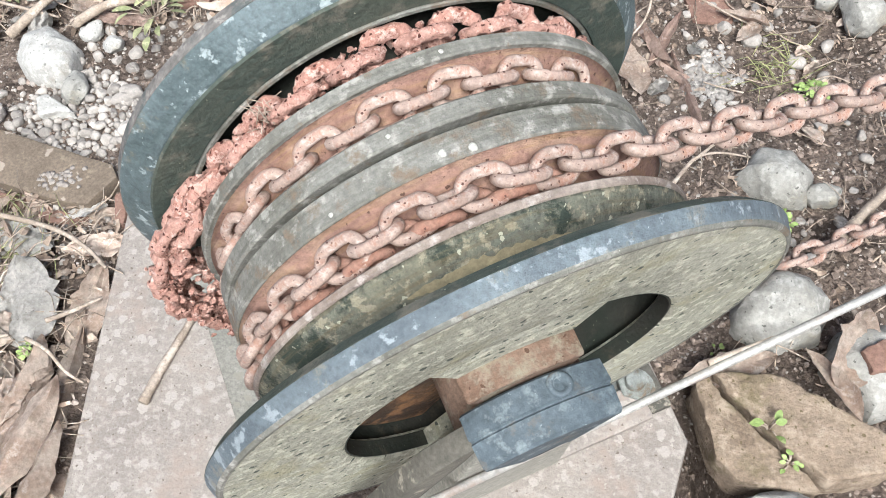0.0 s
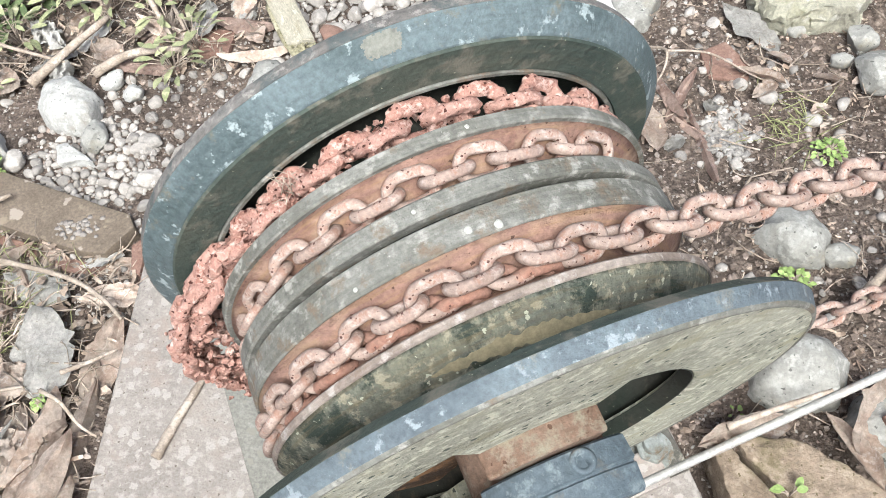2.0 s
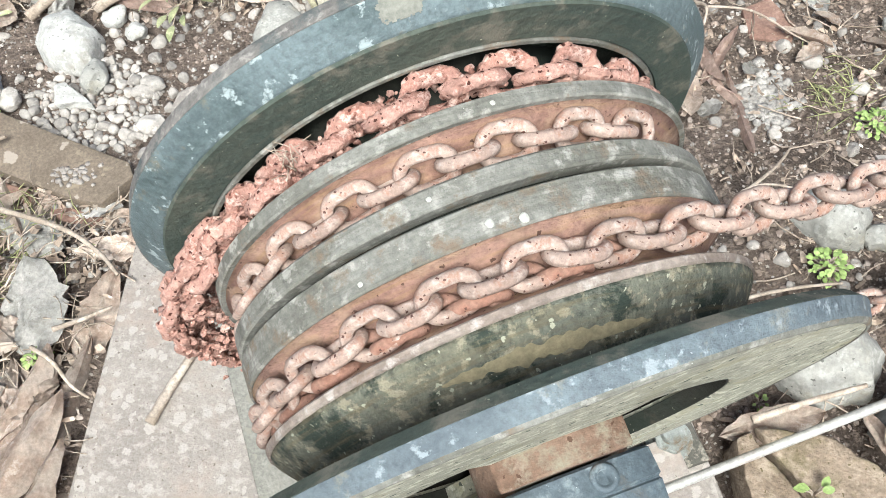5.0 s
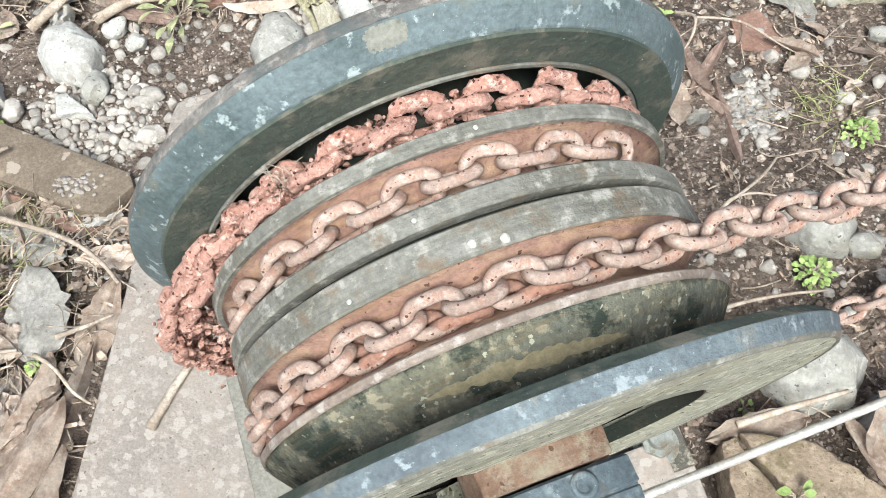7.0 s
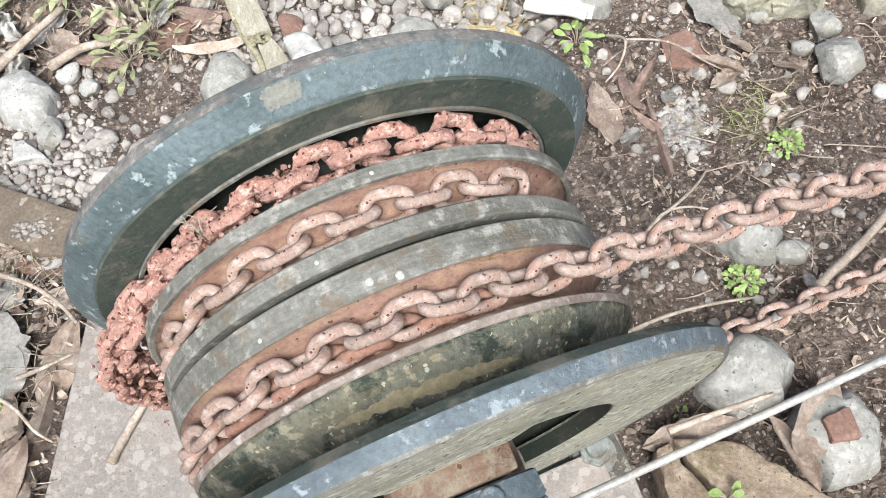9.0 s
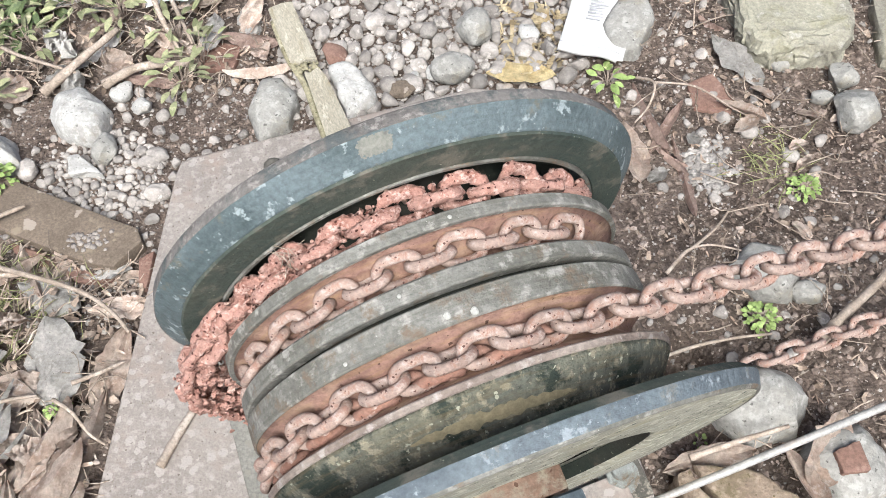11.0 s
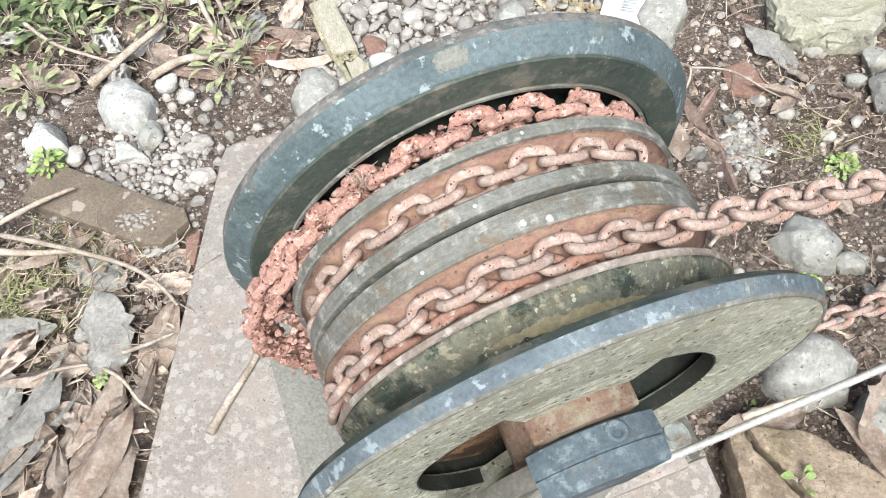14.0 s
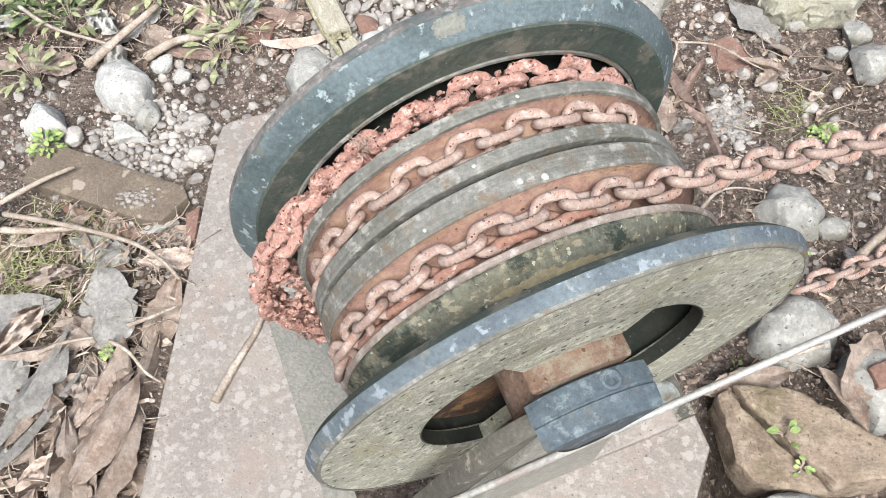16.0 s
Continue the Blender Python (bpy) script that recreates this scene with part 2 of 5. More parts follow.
YELLOW = surface("yellow_leaf", "d9c99e", "c7b283", "e0d4b4", 24, 150, rough=0.8, bump=0.3, specks="a08a5c", speck_scale=120, speck_size=0.08)
TWIG = surface("pale_twig", "a6988a", "8d7f70", "b8ac9e", 40, 240, rough=0.85, bump=0.6, depth=0.001, per_object=0.15)
WOOD = surface("weathered_plank", "a39c8b", "958e7d", "b0a998", 8, 120, rough=0.9, bump=0.5, depth=0.0015, stretch=(3, 1, 1), dirt="857b62", dirt_lo=0.58, dirt_hi=0.7, dirt_scale=16)
PAPER = surface("white_paper", "cfcdc9", "c3c1bc", None, 16, 120, rough=0.7, bump=0.3, grain_lo=0.9, grain_hi=1.08)
LICHEN = surface("pale_lichen", "b3b1a8", "a19f96", None, 60, 240, rough=0.9, bump=0.5)
INK = surface("faded_print", "b3b2b3", "a8a7a9", None, 12, 80, rough=0.7, bump=0.0)
ROD = surface("pale_steel_rod", "a9a69f", "989590", "8c7060", 30, 200, wscale=14, wlo=0.55, whi=0.72, rough=0.55, metal=0.2, bump=0.5, depth=0.001)
BOLT = surface("zinc_bolt", "93958f", "7c7e78", "7d6d5d", 40, 220, rough=0.55, metal=0.3, bump=0.6, depth=0.001, dirt="6b5d4c", dirt_lo=0.5, dirt_hi=0.66, dirt_scale=60)
GREEN = surface("green_leaf", "96a866", "76894b", "b6bd84", 30, 150, rough=0.55, bump=0.2, per_island=0.25)
BUSH = surface("pale_green_leaf", "92926f", "787c58", "b3ad8e", 26, 150, rough=0.65, bump=0.2, per_island=0.35)
# darker leaf green that carries the shade of the thicket in its colour
SHADE = surface("shaded_green_leaf", "5f6b45", "4b5638", "7d8558", 26, 150, rough=0.6, bump=0.2, per_island=0.35)


# ---- builders ----
def part(name, bm, material, parent=None, label="", smooth=True, m=None):
    me = bpy.data.meshes.new(name)
    bm.normal_update()
    bm.to_mesh(me)
    bm.free()
    me.materials.append(material)
    if smooth:
        for poly in me.polygons:
            poly.use_smooth = True
    ob = new(name, me)
    if parent is not None:
        ob.parent = parent
    if m is not None:
        ob.matrix_basis = m
    if label:
        tagged(ob, label)
    return ob


def lathe(profile, steps=128, a0=0.0, a1=360.0, wob=0.0):
    """A closed profile of (y, radius) turned about the y axis; closed caps where it is only a sector."""
    bm = bmesh.new()
    full = abs(a1 - a0) >= 359.9
    count = steps if full else steps + 1
    rings = []
    for i in range(count):
        a = radians(a0 + (a1 - a0) * i / steps)
        k = 1 + wob * noise.noise((math.cos(a) * 3, math.sin(a) * 3, 0))
        rings.append([bm.verts.new((r * k * math.cos(a), s, r * k * math.sin(a))) for s, r in profile])
    n = len(profile)
    for i in range(steps):
        p, q = rings[i], rings[(i + 1) % count]
        for j in range(n):
            bm.faces.new((p[j], p[(j + 1) % n], q[(j + 1) % n], q[j]))
    if not full:
        bm.faces.new(rings[0])
        bm.faces.new(rings[-1][::-1])
    bmesh.ops.recalc_face_normals(bm, faces=bm.faces[:])
    return bm


def autosmooth(ob, angle=35):
    """Sharp edges where faces meet at more than the angle."""
    me = ob.data
    bm = bmesh.new()
    bm.from_mesh(me)
    for e in bm.edges:
        if len(e.link_faces) == 2:
            e.smooth = e.calc_face_angle(0) < radians(angle)
    bm.to_mesh(me)
    bm.free()
    return ob


def block(x0, x1, y0, y1, z0, z1, bevel=0.003, seg=2):
    bm = bmesh.new()
    bmesh.ops.create_cube(bm, size=1)
    for v in bm.verts:
        v.co = Vector((x0 if v.co.x < 0 else x1, y0 if v.co.y < 0 else y1, z0 if v.co.z < 0 else z1))
    if bevel:
        bmesh.ops.bevel(bm, geom=bm.edges[:], offset=bevel, segments=seg, affect="EDGES", profile=0.6)
    return bm


def prism(outline, z0, z1, bevel=0.0, axis="z"):
    """An outline of (x, y) given thickness; axis y stands it up as (x, z) with y as thickness."""
    bm = bmesh.new()
    low = [bm.verts.new((x, y, z0)) for x, y in outline]
    high = [bm.verts.new((x, y, z1)) for x, y in outline]
    bm.faces.new(low[::-1])
    bm.faces.new(high)
    for i in range(len(outline)):
        j = (i + 1) % len(outline)
        bm.faces.new((low[i], low[j], high[j], high[i]))
    bmesh.ops.recalc_face_normals(bm, faces=bm.faces[:])
    if bevel:
        bmesh.ops.bevel(bm, geom=bm.edges[:], offset=bevel, segments=2, affect="EDGES", profile=0.6)
    if axis == "y":
        for v in bm.verts:
            v.co = Vector((v.co.x, v.co.z, v.co.y))
        bmesh.ops.recalc_face_normals(bm, faces=bm.faces[:])
    return bm


def tube(points, radius, sides=8, taper=None, bm=None):
    """A round bar through points; taper: radius at each point as a factor."""
    own = bm is None
    bm = bm or bmesh.new()
    pts = [Vector(p) for p in points]
    rings = []
    side = None
    for i, p in enumerate(pts):
        d = (pts[min(i + 1, len(pts) - 1)] - pts[max(i - 1, 0)]).normalized()
        if side is None:
            side = d.orthogonal().normalized()
        side = (side - d * side.dot(d)).normalized()
        up = d.cross(side)
        r = radius * (taper[i] if taper else 1)
        rings.append([bm.verts.new(p + r * (math.cos(a) * side + math.sin(a) * up)) for a in (2 * math.pi * k / sides for k in range(sides))])
    for a, b in zip(rings, rings[1:]):
        for k in range(sides):
            bm.faces.new((a[k], a[(k + 1) % sides], b[(k + 1) % sides], b[k]))
    bm.faces.new(rings[0][::-1])
    bm.faces.new(rings[-1])
    return bm


def bend(points, per=6):
    """A smooth line through the points."""
    pts = [Vector(p) for p in points]
    out = []
    for i in range(len(pts) - 1):
        p0, p1, p2, p3 = pts[max(i - 1, 0)], pts[i], pts[i + 1], pts[min(i + 2, len(pts) - 1)]
        for k in range(per):
            t = k / per
            out.append(0.5 * (2 * p1 + (p2 - p0) * t + (2 * p0 - 5 * p1 + 4 * p2 - p3) * t * t + (3 * p1 - p0 - 3 * p2 + p3) * t ** 3))
    return out + [pts[-1]]


def link_mesh(length=0.0475, width=0.034, wire=0.0098, rough=0.0, material=None, seed=0, steps=9, sides=10):
    """One oval chain link in its local xy plane, long along x."""
    bm = bmesh.new()
    r = (width - wire) / 2
    half = (length - wire) / 2 - r
    line = []
    for i in range(steps + 1):
        a = radians(-90 + 180 * i / steps)
        line.append(Vector((half + r * math.cos(a), r * math.sin(a), 0)))
    for i in range(steps + 1):
        a = radians(90 + 180 * i / steps)
        line.append(Vector((-half + r * math.cos(a), r * math.sin(a), 0)))
    rings, n = [], len(line)
    for i, p in enumerate(line):
        d = (line[(i + 1) % n] - line[i - 1]).normalized()
        out = d.cross(Vector((0, 0, 1)))
        ring = []
        for k in range(sides):
            a = 2 * math.pi * k / sides
            q = p + wire / 2 * (math.cos(a) * out + math.sin(a) * Vector((0, 0, 1)))
            if rough:
                off = Vector((seed, 0, seed * 3))
                q += rough * (noise.noise_vector(q * 130 + off) + 0.5 * noise.noise_vector(q * 340 + off) + 0.25 * noise.noise_vector(q * 800 + off))
            ring.append(bm.verts.new(q))
        rings.append(ring)
    for i in range(n):
        p, q = rings[i], rings[(i + 1) % n]
        for k in range(sides):
            bm.faces.new((p[k], q[k], q[(k + 1) % sides], p[(k + 1) % sides]))
    bmesh.ops.recalc_face_normals(bm, faces=bm.faces[:])
    me = bpy.data.meshes.new("link")
    bm.to_mesh(me)
    bm.free()
    me.materials.append(material)
    for poly in me.polygons:
        poly.use_smooth = True
    return me


def frame_from(x, z, origin):
    x = Vector(x).normalized()
    z = Vector(z)
    z = (z - x * z.dot(x)).normalized()
    y = z.cross(x)
    m = Matrix((x, y, z)).transposed().to_4x4()
    m.translation = origin
    return m


# ---- ground ----
def heights(x, y):
    pit = 0.16 if -0.33 < x < 0.13 and 0.3 < y < 0.8 else 0.0
    h = -0.018 - pit + 0.014 * noise.noise((x * 2.2, y * 2.2, 3)) + 0.008 * noise.noise((x * 9, y * 9, 1)) + 0.004 * noise.noise((x * 30, y * 30, 5))
    h -= 0.11 * math.exp(-((x - 0.280) ** 2 + (y - 0.59) ** 2) / 0.0016)
    h -= 0.13 * math.exp(-((x - 0.240) / 0.026) ** 2) * max(0.0, min(1.0, (0.44 - y) * 12, (y - 0.16) * 12))
    rough = max(0.0, min(1.0, (x - 0.15) * 4))
    return h + rough * 0.006 * noise.noise((x * 60, y * 60, 8))


def ground_sheet():
    near = [-1.3 + 2.6 * i / 260 for i in range(261)]
    far = [0.1, 0.25, 0.5, 1, 2, 4, 8, 16, 32, 64, 120]
    line = [-1.3 - d for d in reversed(far)] + near + [1.3 + d for d in far]
    xs, ys = line, [v + 0.65 for v in line]
    verts = [(x, y, heights(x, y)) for y in ys for x in xs]
    w = len(xs)
    faces = [(j * w + i, j * w + i + 1, (j + 1) * w + i + 1, (j + 1) * w + i) for j in range(len(ys) - 1) for i in range(w - 1)]
    me = bpy.data.meshes.new("ground")
    me.from_pydata(verts, [], faces)
    me.materials.append(SOIL)
    for poly in me.polygons:
        poly.use_smooth = True
    return tagged(new("ground", me), "dark bare soil strewn with gravel and litter", "ground", kind="structure")


ground_sheet()

# axle: origin at the near wheel's face, x across, y along the axle away, z up
ORIGIN = Vector((0.0137, 0.285, 0.3158))
AX = Vector((-0.38309, 0.90956, 0.16109))
ACROSS = Vector((0.92159, 0.38816, 0.0))
UP = Vector((0.06253, -0.14846, 0.98694))
HUB = Matrix((ACROSS, AX, UP)).transposed().to_4x4()
HUB.translation = ORIGIN


def flat(u, s):
    """The place on the ground plan at u across and s along the axle."""
    return (ORIGIN.x + 0.9216 * u - 0.3882 * s, ORIGIN.y + 0.3882 * u + 0.9216 * s)


def foundation():
    outer = [(-0.538, -0.35), (-0.538, 0.90), (-0.534, 0.925), (-0.518, 0.937), (-0.04, 1.09), (0.0, 1.085), (0.12, 0.70), (0.193, 0.453), (0.229, 0.337), (0.202, 0.267), (0.19, -0.35)]
    inner = [flat(-0.283, -0.03), flat(-0.283, 0.45), flat(0.11, 0.45), flat(0.11, 0.06), flat(-0.17, 0.05)]
    floor = [flat(-0.13, 0.09), flat(-0.10, 0.40), flat(0.08, 0.40), flat(0.08, 0.09), flat(-0.09, 0.09)]
    bm = bmesh.new()
    edges = []
    for loop in (outer, inner):
        vs = [bm.verts.new((x, y, 0.0)) for x, y in loop]
        edges += [bm.edges.new((vs[i], vs[(i + 1) % len(vs)])) for i in range(len(vs))]
    top = vs
    bmesh.ops.triangle_fill(bm, use_beauty=True, use_dissolve=False, edges=edges)
    skirt = [e for e in bm.edges if len(e.link_faces) == 1 and not all(v in top for v in e.verts)]
    down = bmesh.ops.extrude_edge_only(bm, edges=skirt)
    for v in down["geom"]:
        if isinstance(v, bmesh.types.BMVert):
            v.co.z = -0.12
    bmesh.ops.recalc_face_normals(bm, faces=bm.faces[:])
    rims = [e for e in bm.edges if len(e.link_faces) == 2 and e.calc_face_angle(0) > 1 and all(v.co.z > -0.01 for v in e.verts)]
    bmesh.ops.bevel(bm, geom=rims, offset=0.006, segments=2, affect="EDGES", profile=0.5)
    slab = part("foundation_slab", bm, CONCRETE, smooth=False)
    tagged(slab, "lichen-spotted pinkish concrete slab under the windlass", "slab", kind="structure")
    bm = bmesh.new()
    hi = [bm.verts.new((x, y, -0.001)) for x, y in inner]
    lo = [bm.verts.new((x, y, -0.09)) for x, y in floor]
    for i in range(5):
        j = (i + 1) % 5
        bm.faces.new((hi[i], hi[j], lo[j], lo[i]))
    bm.faces.new(lo)
    bmesh.ops.recalc_face_normals(bm, faces=bm.faces[:])
    bmesh.ops.reverse_faces(bm, faces=bm.faces[:])
    part("pit", bm, PITCON, slab, "sloping grey sides of the pit", smooth=False)
    return slab


foundation()


# ---- windlass ----
def windlass():
    base = new("chain_windlass")
    base.matrix_world = HUB
    tagged(base, "rusty iron chain windlass with two large flanged wheels", "windlass", kind="thing")
    # far wheel
    autosmooth(part("far_wheel", lathe([(0.303, 0.04), (0.303, 0.11), (0.297, 0.16), (0.292, 0.245), (0.2915, 0.2575), (0.288, 0.2605), (0.2775, 0.2622), (0.2765, 0.2615), (0.2592, 0.2438), (0.2586, 0.2425), (0.2586, 0.243 - 0.004), (0.2576, 0.2065), (0.2582, 0.2035), (0.263, 0.2), (0.284, 0.192), (0.284, 0.04)], 160, wob=0.002), RIM, base, "large wheel with a worn blue-grey rim"), 28)
    autosmooth(part("tread", lathe([(0.2919, 0.2572), (0.2884, 0.2609), (0.2772, 0.2627), (0.2772, 0.2600), (0.2880, 0.2590), (0.2905, 0.2560)], 160, wob=0.002), DUSTY, base, "dusty lilac-grey tread"), 40)
    autosmooth(part("wheel_face", lathe([(0.2586, 0.2415), (0.2560, 0.2405), (0.2552, 0.2080), (0.2580, 0.2070)], 160), DARK, base, "dark greenish flat ring"), 28)
    autosmooth(part("ring", lathe([(0.2576, 0.2068), (0.2538, 0.2062), (0.2538, 0.2028), (0.262, 0.2)], 160), LIP, base, "pale worn inner edge"), 40)
    # shade inside the far wheel is painted in with the near-black colour
    autosmooth(part("recess", lathe([(0.284, 0.199), (0.280, 0.1935), (0.280, 0.05), (0.284, 0.05)], 96), SHADED_IRON, base))
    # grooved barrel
    part("barrel", lathe([(0.29, 0.03), (0.29, 0.168), (0.2165, 0.168), (0.2165, 0.03)], 96), SHADED_IRON, base)

    def flange(profile, material, label=""):
        return autosmooth(part("flange", lathe(profile, 160, wob=0.0015), material, base, label), 30)

    flange([(0.2160, 0.12), (0.2160, 0.2085), (0.2145, 0.2108), (0.2045, 0.2108), (0.2030, 0.2095), (0.2030, 0.12)], LIP, "thin pale worn flange")
    flange([(0.1690, 0.12), (0.1690, 0.2055), (0.1670, 0.2075), (0.1545, 0.2075), (0.1530, 0.2055), (0.1530, 0.12)], LIP, "pale grey flange")
    flange([(0.1465, 0.12), (0.1465, 0.2060), (0.1450, 0.2080), (0.1235, 0.2080), (0.1220, 0.2065), (0.1220, 0.12)], LIP, "broad pale grey flange with lichen spots")
    flange([(0.0775, 0.12), (0.0775, 0.2070), (0.0762, 0.2082), (0.0715, 0.2075), (0.0705, 0.2060), (0.0705, 0.12)], WORN, "thin pinkish worn flange")
    part("groove", lathe([(0.2028, 0.10), (0.2028, 0.2055), (0.196, 0.190), (0.188, 0.180), (0.182, 0.180), (0.176, 0.186), (0.1692, 0.200), (0.1692, 0.10)], 160), RUSTFACE, base, "brown rusted chain groove")
    part("groove", lathe([(0.1218, 0.10), (0.1218, 0.2058), (0.112, 0.190), (0.102, 0.179), (0.094, 0.179), (0.086, 0.186), (0.0777, 0.202), (0.0777, 0.10)], 160), RUSTFACE, base, "brown rusted chain groove")
    # fills the slot between the paired flanges; its shade is in the colour
    part("spacer", lathe([(0.1532, 0.10), (0.1532, 0.193), (0.1463, 0.193), (0.1463, 0.10)], 128), SHADED_IRON, base)
    part("drum_side", lathe([(0.0706, 0.168), (0.0706, 0.2055), (0.066, 0.2035), (0.040, 0.182), (0.034, 0.178), (0.034, 0.170)], 160), DRUMFACE, base, "sloping dark mossy side of the drum")
    # worn ochre streak on the drum's side
    bm = bmesh.new()
    rows = []
    for i in range(129):
        t = i / 128
        a = radians(112 - 44 * t)
        w = 0.009 * math.sin(math.pi * t) ** 0.6 * (1 + 0.6 * noise.noise((t * 12, 2, 0)) + 0.3 * noise.noise((t * 26, 5, 0)))
        mid = 0.050 - 0.004 * t + 0.0015 * noise.noise((t * 25, 9, 0))
        rows.append([bm.verts.new(((0.1818 + (s - 0.040) * 0.822 + 0.0008) * math.cos(a), s, (0.1818 + (s - 0.040) * 0.822 + 0.0008) * math.sin(a))) for s in (mid - w / 2, mid, mid + w / 2)])
    for p, q in zip(rows, rows[1:]):
        for j in range(2):
            bm.faces.new((p[j], q[j], q[j + 1], p[j + 1]))
    part("dirt_streak", bm, OCHRE, base, "ochre smear of dried dirt")
    # bare patch in the far rim's paint, and lichen spots on the broad flange
    bm = bmesh.new()
    grid = {}
    for i in range(31):
        for j in range(17):
            a, t = radians(90.6 + 7.0 * i / 30), j / 16
            r = 0.2617 - 0.0122 * t
            grid[i, j] = bm.verts.new(((r + 0.0004) * math.cos(a), 0.2755 - 0.012 * t - 0.0003, (r + 0.0004) * math.sin(a)))
    for i in range(30):
        for j in range(16):
            if ((i - 14.5) / 15) ** 4 + ((j - 7.5) / 8.5) ** 4 + 0.55 * noise.noise((i * 0.35, j * 0.35, 4)) < 0.8:
                bm.faces.new((grid[i, j], grid[i + 1, j], grid[i + 1, j + 1], grid[i, j + 1]))
    bmesh.ops.delete(bm, geom=[v for v in bm.verts if not v.link_faces], context="VERTS")
    part("paint_patch", bm, BARE, base, "bare beige patch in the paint")
    for s0, a, r0 in ((0.1300, 92.7, 0.0032), (0.1262, 86.7, 0.0036), (0.160, 101, 0.002), (0.128, 118, 0.002), (0.2085, 84, 0.002)):
        bm = bmesh.new()
        bmesh.ops.create_icosphere(bm, subdivisions=2, radius=r0)
        for v in bm.verts:
            v.co *= 1 + 0.3 * noise.noise(v.co * 400)
            v.co.z *= 0.3
        part("lichen_spot", bm, LICHEN, base, m=Matrix.Rotation(radians(90 - a), 4, "Y") @ pose(0, s0, 0.2083 if s0 < 0.2 else 0.2112))
    for a in (123.4, 106.7, 90):
        m = Matrix.Rotation(radians(90 - a), 4, "Y") @ pose(0, 0.1115, 0.1905, -58, 0, 0)
        bm = bmesh.new()
        tube([(0.0075 * math.cos(k * math.pi / 9), 0.0045 * math.sin(k * math.pi / 9), 0) for k in range(17)], 0.0008, 6, bm=bm)
        part("mark", bm, SHADED_IRON, base, m=m)
    # coloured near black so the hollow drum end reads as deep shade
    part("recess", lathe([(0.0335, 0.1765), (0.0228, 0.1730), (0.0228, 0.1640), (0.064, 0.1640), (0.064, 0.05), (0.070, 0.05), (0.070, 0.169), (0.0335, 0.172)], 128), SHADED_IRON, base, "hollow drum end with deep shade in its colour")
    # near wheel
    autosmooth(part("near_wheel", lathe([(0.0224, 0.155), (0.0224, 0.2575), (0.0218, 0.2590), (0.0160, 0.2645), (0.0145, 0.2650), (0.0012, 0.2602), (0.0, 0.2585), (0.0, 0.2300), (0.0015, 0.160), (0.004, 0.1545), (0.019, 0.1535)], 176, wob=0.0015), WEB, base, "large wheel with a pale lichen-covered face"), 30)
    autosmooth(part("rim", lathe([(0.0150, 0.2640), (0.0152, 0.2660), (0.0140, 0.2662), (0.0022, 0.2617), (0.0020, 0.2600)], 176), NEARRIM, base, "worn lilac-grey rim"), 40)
    autosmooth(part("rim_back", lathe([(0.0232, 0.2570), (0.0230, 0.2592), (0.0156, 0.2662), (0.0150, 0.2640)], 176), DARK, base, "dark green back of the rim"), 40)
    # thin ring added over the bore wall to darken it by colour
    autosmooth(part("bore", lathe([(0.0045, 0.1540), (0.0045, 0.1526), (0.0195, 0.1518), (0.0195, 0.1540)], 128), SHADED_IRON, base, "edge of the openings in the wheel, darkened by colour"), 30)
    autosmooth(part("rusty_web", lathe([(0.036, 0.061), (0.034, 0.150), (0.042, 0.150), (0.042, 0.061)], 40, 112, 240), INNER, base, "orange-brown rusted inside of the drum"), 30)
    for a0, a1 in ((64, 119), (-122, -58)):
        autosmooth(part("spoke", lathe([(0.004, 0.095), (0.003, 0.157), (0.019, 0.157), (0.019, 0.095)], 24, a0, a1), WEB, base), 30)
    autosmooth(part("hub", lathe([(0.062, 0.03), (0.062, 0.062), (-0.014, 0.062), (-0.017, 0.059), (-0.017, 0.03)], 64), HUBRUST, base, "brown rusted hub"), 30)
    for a0, a1 in ((64, 120), (-120, -60)):
        autosmooth(part("hub_lug", lathe([(0.02, 0.055), (0.02, 0.107), (-0.015, 0.106), (-0.017, 0.104), (-0.017, 0.055)], 24, a0, a1), HUBRUST, base, "brown rusted hub lug"), 30)
    autosmooth(part("edge", lathe([(0.0026, 0.2618), (0.0012, 0.2612), (-0.0006, 0.2592), (-0.0006, 0.2565), (0.0006, 0.2565), (0.0022, 0.2600)], 176), LIP, base, "pale worn edge"), 40)
    part("axle", lathe([(0.40, 0.002), (0.40, 0.034), (-0.058, 0.034), (-0.060, 0.030), (-0.060, 0.002)], 48), SHADED_IRON, base)
    # near bearing
    cap = autosmooth(part("bearing_cap", lathe([(-0.019, 0.034), (-0.019, 0.092), (-0.021, 0.095), (-0.040, 0.096), (-0.0415, 0.0935), (-0.043, 0.0935), (-0.0445, 0.095), (-0.063, 0.093), (-0.066, 0.090), (-0.066, 0.034)], 40, 50, 130), BRONZE, base, "blue-grey bearing cap"), 30)
    part("grease_nipple", lathe([(-0.003, 0.001), (-0.003, 0.0105), (0.0025, 0.0105), (0.004, 0.009), (0.004, 0.006), (0.001, 0.005), (0.001, 0.001)], 20), BRONZE, cap, m=pose(0.018, -0.031, 0.0925, 90, 0, 0))
    autosmooth(part("bearing_leg", prism([(-0.070, 0.0645), (-0.052, 0.074), (-0.066, 0.03), (-0.148, -0.16), (-0.205, -0.315), (-0.255, -0.315), (-0.18, -0.13), (-0.122, -0.005), (-0.098, 0.038)], -0.048, -0.026, 0.004, "y"), DARKLEG, base, "dirty sloping iron leg"), 30)
